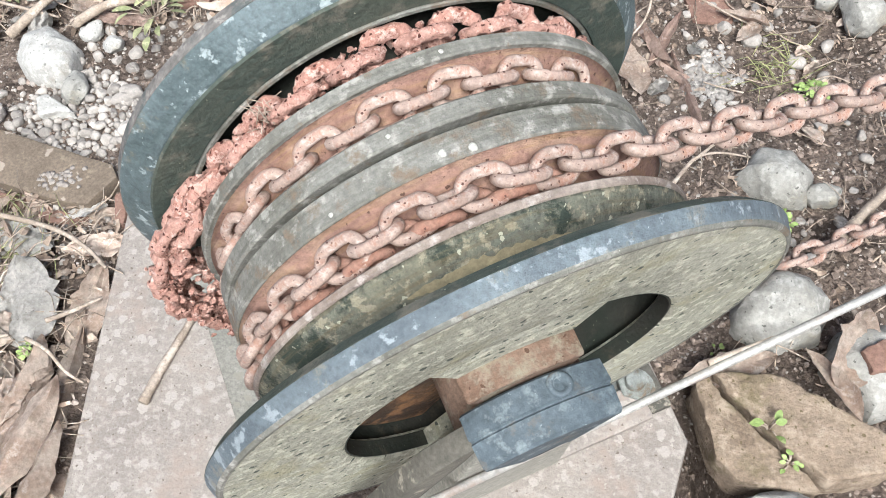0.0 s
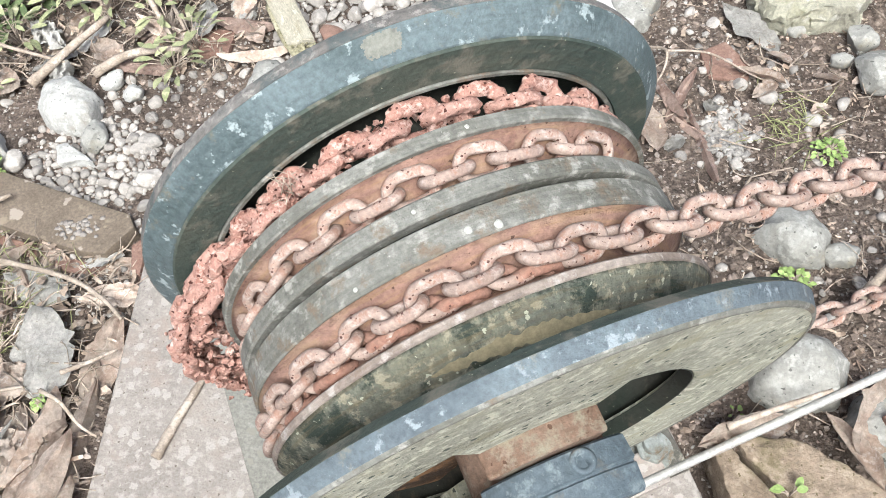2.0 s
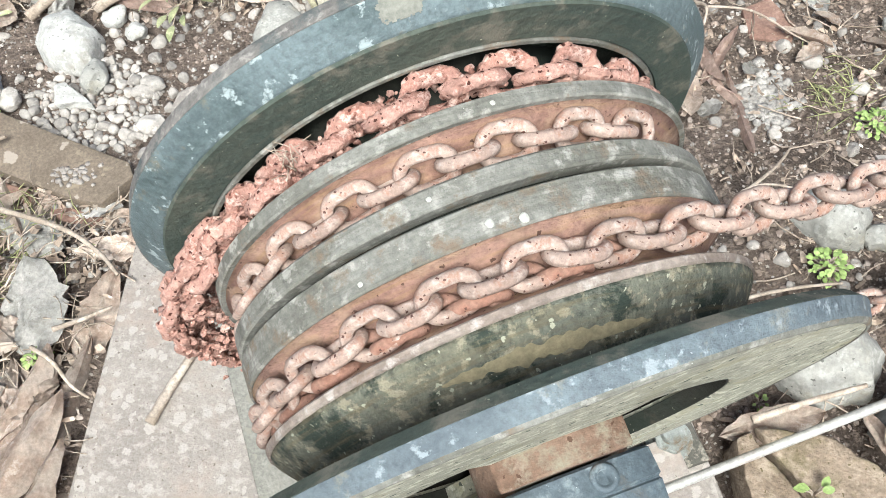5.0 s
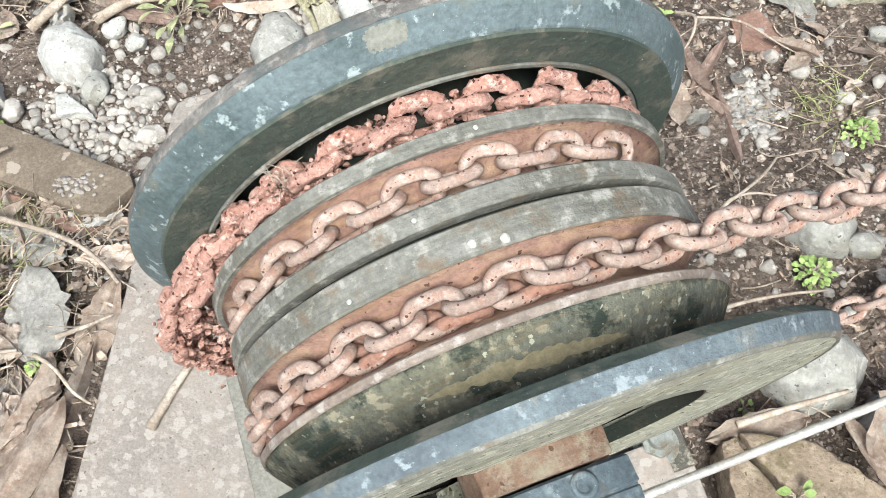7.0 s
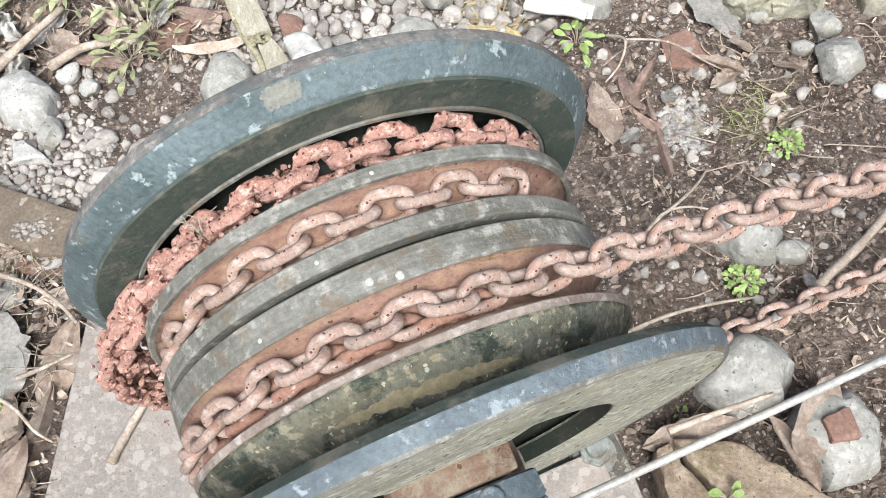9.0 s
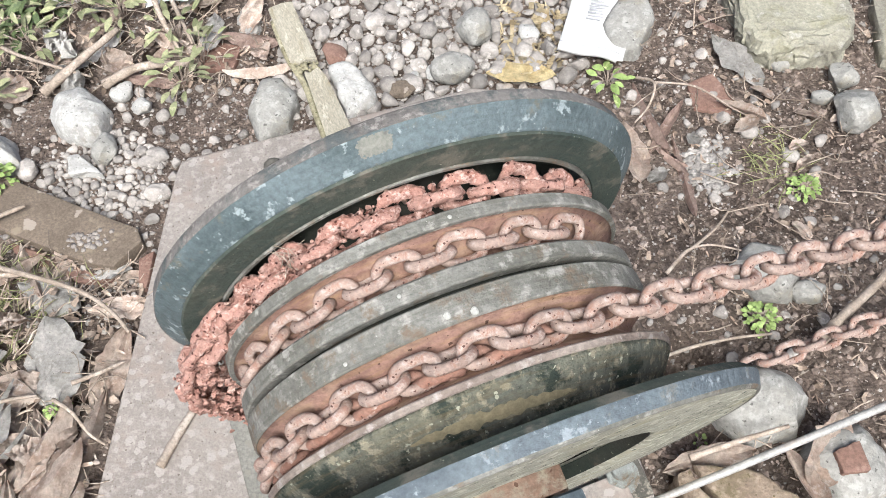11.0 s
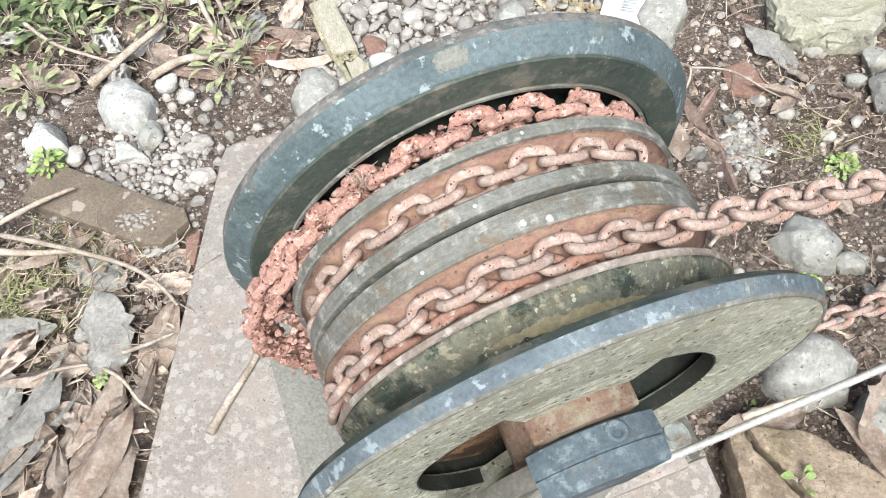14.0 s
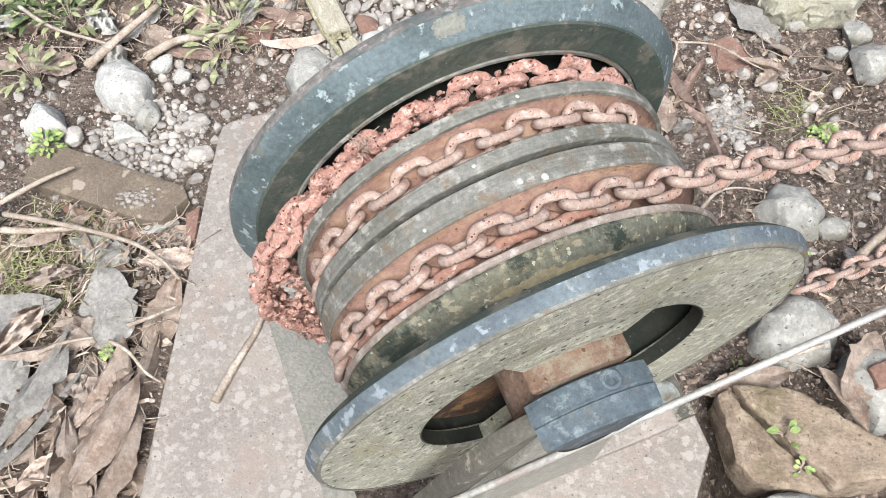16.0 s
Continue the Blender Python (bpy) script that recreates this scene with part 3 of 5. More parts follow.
    part("bearing_pier", prism([(-0.05, 0.03), (0.05, 0.03), (0.058, -0.02), (0.064, -0.315), (-0.12, -0.315)], -0.047, -0.021, 0.004, "y"), PITCON, base, "pale concrete pier", smooth=False)
    part("base_plate", block(0.045, 0.19, -0.046, 0.0, -0.312, -0.292, 0.003), CONCRETE, base, "grey base plate", smooth=False)
    # far bearing
    autosmooth(part("bearing_stand", prism([(-0.09, 0.0), (-0.05, 0.06), (0.05, 0.06), (0.09, 0.0), (0.12, -0.383), (-0.12, -0.383)], 0.335, 0.385, 0.003, "y"), BRONZE, base), 30)
    # steel rod lying across
    inv = HUB.inverted()
    part("rod", tube([inv @ Vector((-0.20, 0.157, 0.202)), inv @ Vector((0.30, 0.353, 0.289)), inv @ Vector((0.78, 0.542, 0.373))], 0.0042, 12), ROD, base, "pale steel rod")
    return base


windlass()


# ---- chains ----
LINKS = [link_mesh(material=CHAIN, rough=0.0006, seed=i) for i in range(3)]
UNDER = [link_mesh(material=RUSTLINK, rough=0.001, seed=i + 3) for i in range(2)]
CRUSTED = [link_mesh(0.050, 0.038, 0.0112, 0.0032, CRUST, i + 7, 16, 18) for i in range(4)]
PITCH = 0.0285


def chain(places, meshes, label, group="chains on the windlass"):
    """places: matrices of links in order."""
    ob = tagged(new("chain"), label, "chain", group, "thing")
    ob.location = places[0].translation
    for i, m in enumerate(places):
        o = new("link", meshes[i % len(meshes)])
        o.parent = ob
        o.matrix_basis = Matrix.Translation(-places[0].translation) @ m
    return ob


def wrapped(s, r, a0, a1, jitter=0.0, roll=36, first=0):
    """Link places on the drum from angle a0 over the top to a1 (degrees, counted up from the right)."""
    out, a, i = [], a0, first
    step = math.degrees(PITCH / r)
    while a > a1:
        b = radians(a)
        rad = Vector((math.cos(b), 0, math.sin(b)))
        tan = Vector((math.sin(b), 0, -math.cos(b)))
        z = Vector((0, 1, 0)) if i % 2 else rad
        m = frame_from(tan, z, rad * (r + jitter * random.uniform(-1, 1)) + Vector((0, s + jitter * random.uniform(-1, 1), 0)))
        m = m @ pose(0, 0, 0, roll + random.uniform(-7, 7), random.uniform(-4, 4), random.uniform(-4, 4))
        out.append(HUB @ m)
        a -= step
        i += 1
    return out, a, i


def straight(start, direction, side, count, first=0, roll=28, sag=0.0, settle=None):
    out = []
    d = Vector(direction).normalized()
    for i in range(count):
        p = Vector(start) + d * PITCH * i
        p.z -= sag * math.sin(math.pi * i / count)
        z = Vector(side) if (i + first) % 2 else d.cross(Vector(side))
        m = frame_from(d, z, p) @ pose(0, 0, 0, roll + random.uniform(-8, 8), random.uniform(-3, 3), random.uniform(-4, 4))
        out.append(m)
    return out


R3 = 0.200
turn, last, n3 = wrapped(0.098, R3, 201.8, 72)
b = radians(last)
tip = HUB @ Vector((R3 * math.cos(b), 0.097, R3 * math.sin(b)))
run = straight(tip, HUB.to_3x3() @ Vector((0.959, -0.012, -0.284)), AX, 61, n3, 45)
under, last, n = wrapped(0.090, 0.183, 198, 66, 0.001, 8)
chain(turn + run, LINKS, "pitted rusty iron chain running off the drum")
chain(under, UNDER, "brown rusted chain layer under the top turn")
turn, last, n = wrapped(0.186, 0.192, 201.5, 46)
chain(turn, LINKS, "pitted rusty iron chain wound in a groove")
turn, last, n = wrapped(0.236, 0.191, 178, 20, 0.002, 30)
CLOGGED = chain(turn, CRUSTED, "red flaking rusted chain clogged with rust")
chain(straight((0.28, 0.52, 0.03), (0.2, 0.0785, 0.006), (0, 0, 1), 24, 0, 40), LINKS, "rusty iron chain lying on the ground")


def rust_clump(holder):
    """Flaking crust along the clogged chain, and the tangle that hangs beside the drum."""
    bm = bmesh.new()
    hang = bend([(-0.182, 0.236, 0.09), (-0.215, 0.226, 0.066), (-0.240, 0.218, 0.03), (-0.252, 0.214, -0.02), (-0.244, 0.212, -0.075), (-0.225, 0.208, -0.12), (-0.20, 0.206, -0.15)], 8)
    loop = bend([(-0.240, 0.220, 0.03), (-0.212, 0.215, -0.01), (-0.206, 0.212, -0.06), (-0.218, 0.208, -0.11)], 8)
    knot = [Vector((-0.226, 0.214, -0.035)) + Vector((0.022 * math.cos(a), 0.012 * math.sin(a), 0.026 * math.sin(a))) for a in (math.tau * k / 24 for k in range(24))]
    bmesh.ops.create_icosphere(bm, subdivisions=2, radius=1)
    ball, tris = [v.co.copy() for v in bm.verts], [[v.index for v in f.verts] for f in bm.faces]
    bm.clear()
    for i in range(1500):
        if i < 620:
            a = radians(random.triangular(70, 178, 165))
            c = Vector((0.0, 0.236 + random.uniform(-0.019, 0.016), 0.0)) + Vector((math.cos(a), 0, math.sin(a))) * random.uniform(0.177, 0.199)
        else:
            c = random.choice(hang if i < 1050 else knot if i < 1220 else loop) + Vector((random.gauss(0, 0.0065), random.gauss(0, 0.008), random.gauss(0, 0.0065)))
        r = random.choice((0.0012, 0.0016, 0.002, 0.0026, 0.0032, 0.0042))
        turn_by = Euler((random.uniform(0, 6), random.uniform(0, 6), 0)).to_matrix()
        made = []
        for p in ball:
            q = c + turn_by @ Vector((p.x * r * 1.5, p.y * r, p.z * r * 0.6))
            made.append(bm.verts.new(q + r * 0.9 * noise.noise_vector(q * 210) + r * 0.5 * noise.noise_vector(q * 520)))
        for f in tris:
            bm.faces.new([made[k] for k in f])
    o = tagged(part("rust_crust", bm, CRUST, holder, "crumbling layered rust"), kind="stuff")
    o.matrix_basis = Matrix.Translation(-holder.location) @ HUB
    for i in range(14):
        k = min(len(hang) - 2, int(i * len(hang) / 14))
        l = new("link", CRUSTED[i % 4])
        l.parent = holder
        l.matrix_basis = Matrix.Translation(-holder.location) @ HUB @ frame_from(hang[k + 1] - hang[k], (random.gauss(0, 1), random.gauss(0, 1), random.gauss(0, 1)), hang[k])
    bm = bmesh.new()
    for i in range(22):
        a = radians(random.uniform(122, 128))
        p = Vector((0.2 * math.cos(a), 0.236 + random.uniform(-0.008, 0.01), 0.2 * math.sin(a)))
        d = Vector((random.gauss(0, 1), random.gauss(0, 1), abs(random.gauss(0, 1)) + 0.3)).normalized() * random.uniform(0.008, 0.018)
        tube([p, p + d * 0.5 + Vector((0, 0, 0.001)), p + d], 0.0004, 4, bm=bm)
    o = part("root_fibres", bm, TWIG, holder, "fine dry fibres")
    o.matrix_basis = Matrix.Translation(-holder.location) @ HUB


rust_clump(CLOGGED)

# ---- stones ----
def stone(x, y, a, b, c, rot=0, seed=0, facets=0.0, material=None, z=None, label="", name="stone", category="stone", group=""):
    bm = bmesh.new()
    bmesh.ops.create_icosphere(bm, subdivisions=4, radius=1)
    off = Vector((seed * 7.3, seed * 3.1, seed * 1.7))
    cuts = [Vector((random.gauss(0, 1), random.gauss(0, 1), random.gauss(0, 0.7))).normalized() for _ in range(9)] if facets else []
    for v in bm.verts:
        p = v.co.copy()
        for n in cuts:
            d = p.dot(n) - (1 - facets)
            if d > 0:
                p -= n * d * 0.94
        p *= 1 + 0.16 * noise.noise(p * 1.3 + off) + 0.05 * noise.noise(p * 4 + off) + 0.02 * noise.noise(p * 11 + off)
        v.co = Vector((p.x * a, p.y * b, p.z * c))
    zz = heights(x, y) + c * 0.72 if z is None else z
    ob = part(name, bm, material or DULL, m=pose(x, y, zz, random.uniform(-8, 8), random.uniform(-8, 8), rot))
    if facets:
        autosmooth(ob, 24)
    return tagged(ob, label or "weathered grey stone lying on the soil", category, group, "thing")


def cobble(outline, h, label, material=None, seed=0, power=2.6, z=None, rough=1.0, group=""):
    """A weathered stone of that plan: rounded shoulders, a flattish uneven top, and a buried foot."""
    cx = sum(p[0] for p in outline) / len(outline)
    cy = sum(p[1] for p in outline) / len(outline)
    polar = sorted((math.atan2(y - cy, x - cx), math.hypot(x - cx, y - cy)) for x, y in outline)
    polar = [(polar[-1][0] - math.tau, polar[-1][1])] + polar + [(polar[0][0] + math.tau, polar[0][1])]
    around, rings, bm = 56, 16, bmesh.new()
    off = Vector((seed * 7.3, seed * 3.1, seed * 1.7))
    z0 = heights(cx, cy) - 0.004 if z is None else z
    tilt = (random.uniform(-0.12, 0.12), random.uniform(-0.12, 0.12))
    top = bm.verts.new((0, 0, h))
    rows = []
    for k in range(1, rings + 5):
        t = min(1.0, math.sin(0.5 * math.pi * k / rings)) if k <= rings else 1.0
        up = h * max(0.0, 1 - t ** power) ** (1 / power) if k < rings else -0.006 * (k - rings)
        row = []
        for i in range(around):
            a = -math.pi + math.tau * i / around
            far = 0.0
            for (a0, r0), (a1, r1) in zip(polar, polar[1:]):
                if a0 <= a <= a1:
                    q = (a - a0) / (a1 - a0)
                    far = r0 * r1 * math.sin(a1 - a0) / (r0 * math.sin(a - a0) + r1 * math.sin(a1 - a)) if 0.05 < a1 - a0 < 2.6 else r0 + (r1 - r0) * q
            row.append(bm.verts.new((far * t * math.cos(a), far * t * math.sin(a), up)))
        rows.append(row)
    for i in range(around):
        bm.faces.new((top, rows[0][i], rows[0][(i + 1) % around]))
    for p, q in zip(rows, rows[1:]):
        for i in range(around):
            bm.faces.new((p[i], q[i], q[(i + 1) % around], p[(i + 1) % around]))
    for v in bm.verts:
        v.co.z += v.co.x * tilt[0] + v.co.y * tilt[1]
        v.co += rough * (0.006 * noise.noise_vector(v.co * 22 + off) + 0.003 * noise.noise_vector(v.co * 60 + off) + 0.0012 * noise.noise_vector(v.co * 170 + off))
    bmesh.ops.recalc_face_normals(bm, faces=bm.faces[:])
    ob = autosmooth(part("stone", bm, material or STONE, m=pose(cx, cy, z0)), 38)
    return tagged(ob, label, "stone", group, "thing")


R = "loose stones round the slab"
cobble([(-0.802, 1.031), (-0.798, 1.076), (-0.742, 1.094), (-0.69, 1.044), (-0.68, 0.984), (-0.692, 0.97), (-0.762, 0.986)], 0.055, "large pale rounded stone among white pebbles", seed=1, group=R)
cobble([(-0.905, 0.933), (-0.883, 0.996), (-0.852, 0.978), (-0.806, 0.914), (-0.85, 0.893)], 0.055, "angular grey stone beside a green sprout", seed=3, power=2.0, group=R)
cobble([(-0.432, 1.032), (-0.412, 1.1), (-0.381, 1.108), (-0.345, 1.062), (-0.354, 1.001), (-0.408, 0.967)], 0.045, "flat greenish grey stone leaning on the slab", DULL, 4, 3.5, group=R)
cobble([(-0.305, 1.134), (-0.277, 1.15), (-0.238, 1.122), (-0.208, 1.08), (-0.208, 1.052), (-0.256, 1.024)], 0.04, "angular grey stone beside the plank", seed=5, power=3.5, group=R)
cobble([(0.19, 1.231), (0.228, 1.283), (0.277, 1.293), (0.287, 1.231), (0.253, 1.16), (0.208, 1.17)], 0.03, "flat grey stone weighing down a paper", DULL, 8, 4.5, z=-0.004, rough=0.6, group=R)
cobble([(0.303, 0.48), (0.314, 0.527), (0.362, 0.563), (0.418, 0.553), (0.441, 0.514), (0.413, 0.462), (0.349, 0.45)], 0.066, "large pale grey stone beside the near wheel", DULL, 14, 2.4, group=R)
cobble([(0.405, 0.425), (0.44, 0.475), (0.49, 0.485), (0.53, 0.44), (0.515, 0.375), (0.45, 0.355)], 0.06, "bluish grey stone under the steel rod", DULL, 15, 2.6, group=R)
cobble([(0.352, 0.725), (0.385, 0.768), (0.44, 0.765), (0.465, 0.715), (0.445, 0.675), (0.39, 0.68)], 0.05, "pale angular rock below the chain", DULL, 16, 2.4, group=R)
stone(-0.675, 0.956, 0.021, 0.031, 0.022, -10, 2, 0.15, label="small pale oblong stone on gravel", group=R)
stone(-0.039, 1.23, 0.033, 0.044, 0.03, 10, 6, 0.15, label="grey pitted cobble in gravel", group=R)
stone(-0.078, 1.132, 0.041, 0.028, 0.026, 0, 7, 0.03, label="smooth pale oval pebble behind the wheel", group=R)
stone(0.605, 1.025, 0.043, 0.044, 0.032, 10, 10, 0.25, label="bluish grey angular stone on soil", group=R)
stone(0.595, 1.107, 0.029, 0.022, 0.024, -20, 11, 0.3, label="small angular grey stone on soil", group=R)
stone(0.556, 1.062, 0.019, 0.014, 0.014, 0, 12, 0.1, label="small pale pebble on soil", group=R)
stone(0.50, 1.143, 0.018, 0.015, 0.014, 0, 13, 0.1, label="small pale pebble on soil", group=R)
stone(0.316, 0.245, 0.06, 0.03, 0.035, 0, 17, 0.2, label="grey stone in front of the flat rocks", group=R)
stone(0.47, 0.69, 0.026, 0.022, 0.02, 0, 18, 0.2, label="small dark stone on soil", group=R)
stone(-0.295, 1.175, 0.022, 0.032, 0.015, 30, 19, 0.2, material=REDTILE, label="reddish stone chip beside the plank", group=R)
stone(-0.165, 1.09, 0.026, 0.018, 0.014, 10, 20, 0.25, material=BRICK, label="brownish stone chip behind the wheel", group=R)


def smear(brick, x, y):
    """Crumbs of old mortar stuck to a brick."""
    bm = bmesh.new()
    for _ in range(60):
        c = Vector((x + random.gauss(0, 0.02), y + random.gauss(0, 0.010), 0.006))
        for v in bmesh.ops.create_icosphere(bm, subdivisions=1, radius=random.uniform(0.0015, 0.006), matrix=Matrix.Translation(c))["verts"]:
            v.co.z = 0.006 + (v.co.z - 0.006) * 0.35
            v.co += 0.0015 * noise.noise_vector(v.co * 200)
    part("mortar", bm, CONCRETE, brick, "pale mortar stuck to the brick")


def rock(outline, z0, z1, material, label, name="rock", category="rock", bevel=0.006, rough=1.0):
    """A flat broken rock of that outline, with uneven edges."""
    bm = prism(outline, z0, z1)
    bmesh.ops.bevel(bm, geom=bm.edges[:], offset=bevel, segments=2, affect="EDGES", profile=0.6)
    bmesh.ops.triangulate(bm, faces=bm.faces[:])
    bmesh.ops.subdivide_edges(bm, edges=[e for e in bm.edges if e.calc_length() > 0.02], cuts=5, use_grid_fill=True)
    for v in bm.verts:
        v.co += rough * (0.004 * noise.noise_vector(v.co * 30) + 0.003 * noise.noise_vector(v.co * 95) + 0.0012 * noise.noise_vector(v.co * 260))
    return tagged(autosmooth(part(name, bm, material), 40), label, category, kind="thing")


rock([(0.240, 0.400), (0.262, 0.410), (0.274, 0.385), (0.31, 0.335), (0.352, 0.285), (0.36, 0.262), (0.270, 0.282), (0.254, 0.31)], -0.04, 0.022, MOSSY, "flat brown mossy rock beside the slab", bevel=0.004)
rock([(0.264, 0.414), (0.345, 0.405), (0.40, 0.365), (0.462, 0.322), (0.448, 0.285), (0.37, 0.272), (0.318, 0.336), (0.278, 0.388)], -0.04, 0.032, MOSSY, "flat ochre mossy rock with a seedling on it", bevel=0.004)
rock([(0.436, 1.19), (0.455, 1.148), (0.50, 1.136), (0.60, 1.140), (0.63, 1.20), (0.622, 1.36), (0.41, 1.38)], -0.04, 0.045, BLOCK, "weathered greenish concrete block", "concrete_block", "block", 0.022, 2.0)
rock([(0.668, 1.14), (0.76, 1.12), (0.78, 1.28), (0.68, 1.29)], -0.04, 0.02, BLOCK, "weathered grey brown block", "concrete_block", "block", 0.014)
BROKEN = rock([(-0.85, 0.875), (-0.83, 0.892), (-0.575, 0.787), (-0.563, 0.765), (-0.598, 0.715), (-0.64, 0.722), (-0.862, 0.806)], -0.05, 0.006, BRICK, "broken brown brick half sunk in gravel", "brick_piece", "brick", 0.004, 0.4)
smear(BROKEN, -0.655, 0.765)
rock([(-0.79, 0.772), (-0.64, 0.715), (-0.60, 0.706), (-0.61, 0.69), (-0.66, 0.698), (-0.78, 0.752)], -0.06, -0.012, REDTILE, "reddish broken brick edge in gravel", "brick_piece", "brick", 0.003, 0.4)
rock([(-0.565, 0.735), (-0.541, 0.75), (-0.539, 0.68), (-0.556, 0.692)], -0.05, 0.0, REDTILE, "small red brick piece against the slab", "brick_piece", "brick", 0.003, 0.4)
rock([(0.335, 1.10), (0.38, 1.125), (0.415, 1.06), (0.40, 1.03), (0.34, 1.04)], -0.035, -0.006, REDTILE, "flat red clay shard on the soil", "clay_shard", "shard", 0.003, 0.4)
rock([(-0.55, 1.17), (-0.535, 1.215), (-0.475, 1.20), (-0.48, 1.145), (-0.53, 1.14)], -0.035, -0.006, REDTILE, "flat red brown clay shard", "clay_shard", "shard", 0.003, 0.4)
rock([(0.44, 0.43), (0.475, 0.445), (0.482, 0.405), (0.445, 0.40)], 0.026, 0.046, REDTILE, "small red clay shard on a stone", "clay_shard", "shard", 0.003, 0.4)
rock([(-0.735, 0.94), (-0.72, 0.945), (-0.665, 0.905), (-0.725, 0.905)], -0.03, -0.002, STONE, "thin white triangular stone chip", "stone_chip", "stone", 0.003)


def scatter(name, spots, radius, template, material, label, squash=0.7, jag=0.25, category="gravel", sink=0.3, cuts=5):
    """One mesh of many small broken lumps. spots: places (x, y) or (x, y, radius); radius: a function that gives each size."""
    src = bmesh.new()
    bmesh.ops.create_icosphere(src, subdivisions=template, radius=1)
    tv = np.array([v.co[:] for v in src.verts])
    tf = [[v.index for v in f.verts] for f in src.faces]
    src.free()
    verts, faces, base = [], [], 0
    for x, y, *own in spots:
        r = own[0] if own else radius()
        q = tv * (1 + np.random.uniform(-jag, jag, (len(tv), 1)))
        for _ in range(cuts):
            way = np.random.normal(size=3)
            way /= np.linalg.norm(way)
            over = np.maximum(q @ way - random.uniform(0.5, 0.85), 0)
            q = q - 0.9 * np.outer(over, way)
        q = q * np.random.uniform(0.75, 1.3, 3) * r * 1.1
        q[:, 2] *= squash
        rot = np.array(Euler((random.uniform(-0.5, 0.5), random.uniform(-0.5, 0.5), random.uniform(0, 6.28))).to_matrix())
        q = q @ rot.T + np.array((x, y, heights(x, y) + r * squash * sink))
        verts.extend(q.tolist())
        faces.extend([[i + base for i in f] for f in tf])
        base += len(tv)
    me = bpy.data.meshes.new(name)
    me.from_pydata(verts, [], faces)
    me.materials.append(material)
    for poly in me.polygons:
        poly.use_smooth = template > 1
    return tagged(new(name, me), label, category, kind="stuff")


def packed(tries, x0, x1, y0, y1, sizes, keep=None, gap=0.92):
    """Places with sizes that hardly overlap, the large ones laid first."""
    cells, out = {}, []
    for r in sorted((random.choice(sizes) * random.uniform(0.8, 1.2) for _ in range(tries)), reverse=True):
        x, y = random.uniform(x0, x1), random.uniform(y0, y1)
        if on_slab(x, y) or (keep and not keep(x, y)):
            continue
        i, j = int(x // 0.04), int(y // 0.04)
        near = (p for a in (i - 1, i, i + 1) for b in (j - 1, j, j + 1) for p in cells.get((a, b), ()))
        if all(math.hypot(x - p[0], y - p[1]) > gap * (r + p[2]) for p in near):
            cells.setdefault((i, j), []).append((x, y, r))
            out.append((x, y, r))
    return out


def on_slab(x, y):
    right = 0.19 if y < 0.267 else (0.235 - (y - 0.337) * 0.31 if y < 1.1 else -1)
    return -0.54 < x < right and y < 0.937 + (x + 0.518) * 0.32


def spread(count, x0, x1, y0, y1, keep=None):
    out = []
    while len(out) < count:
        x, y = random.uniform(x0, x1), random.uniform(y0, y1)
        if on_slab(x, y) or (keep and not keep(x, y)):
            continue
        out.append((x, y))
    return out


def patchy(scale, level, seed):
    return lambda x, y: noise.noise((x * scale, y * scale, seed)) > level


SIZES = (0.0028, 0.003, 0.0035, 0.004, 0.0045, 0.005, 0.006, 0.0075, 0.009)
pale = packed(16000, -0.40, 0.16, 1.03, 1.62, SIZES + (0.0032, 0.0038, 0.0045, 0.005, 0.011, 0.014))
pale += packed(6500, -0.80, -0.55, 0.80, 1.02, SIZES[:7] + SIZES[:5] + (0.008,), lambda x, y: math.hypot((x + 0.665) / 0.10, (y - 0.905) / 0.095) < 1 + 0.35 * noise.noise((x * 20, y * 20, 2)))
pale += packed(2600, -0.95, -0.42, 0.78, 1.14, SIZES, patchy(9, -0.02, 4), 1.5)
pale += packed(900, -0.72, -0.55, 0.60, 0.80, SIZES[:6], None, 1.6)
pale += packed(1500, 0.16, 0.85, 0.55, 1.5, SIZES, patchy(7, 0.05, 6), 1.8)
scatter("gravel", [p for p in pale if p[2] < 0.0075], None, 2, GRAVEL, "pale broken gravel and pebbles", 0.8, 0.07)
scatter("gravel", [p for p in pale if p[2] >= 0.0075], None, 3, GRAVEL, "larger pale pebbles in the gravel", 0.8, 0.03, cuts=7)
scatter("fine_gravel", spread(1800, -0.95, -0.3, 0.62, 1.3) + spread(1500, 0.15, 0.95, 0.3, 1.4) + spread(900, -0.4, 0.4, 1.05, 1.6), lambda: random.uniform(0.0012, 0.003), 1, GRAVEL, "fine pale grit", 0.8, 0.2)
scatter("soil_crumbs", spread(9000, 0.12, 0.85, 0.2, 1.4) + spread(2600, -1.1, -0.42, 0.15, 1.2), lambda: random.choice((0.0012, 0.0015, 0.002, 0.002, 0.003, 0.004, 0.006)), 1, CRUMB, "dark crumbs of soil", 0.7, 0.35, "soil", 0.1)
for i, (x, y) in enumerate(spread(12, -0.90, -0.56, 0.86, 1.10) + spread(22, -0.36, 0.16, 1.08, 1.5) + spread(9, 0.42, 0.80, 0.60, 1.3)):
    r = random.uniform(0.009, 0.019)
    stone(x, y, r * random.uniform(0.9, 1.4), r, r * 0.75, random.uniform(0, 180), 30 + i, random.choice((0.05, 0.15, 0.28)), GRAVEL if i % 3 else STONE, label="small pale pebble in the gravel", name="pebble", category="pebble", group="pebbles")


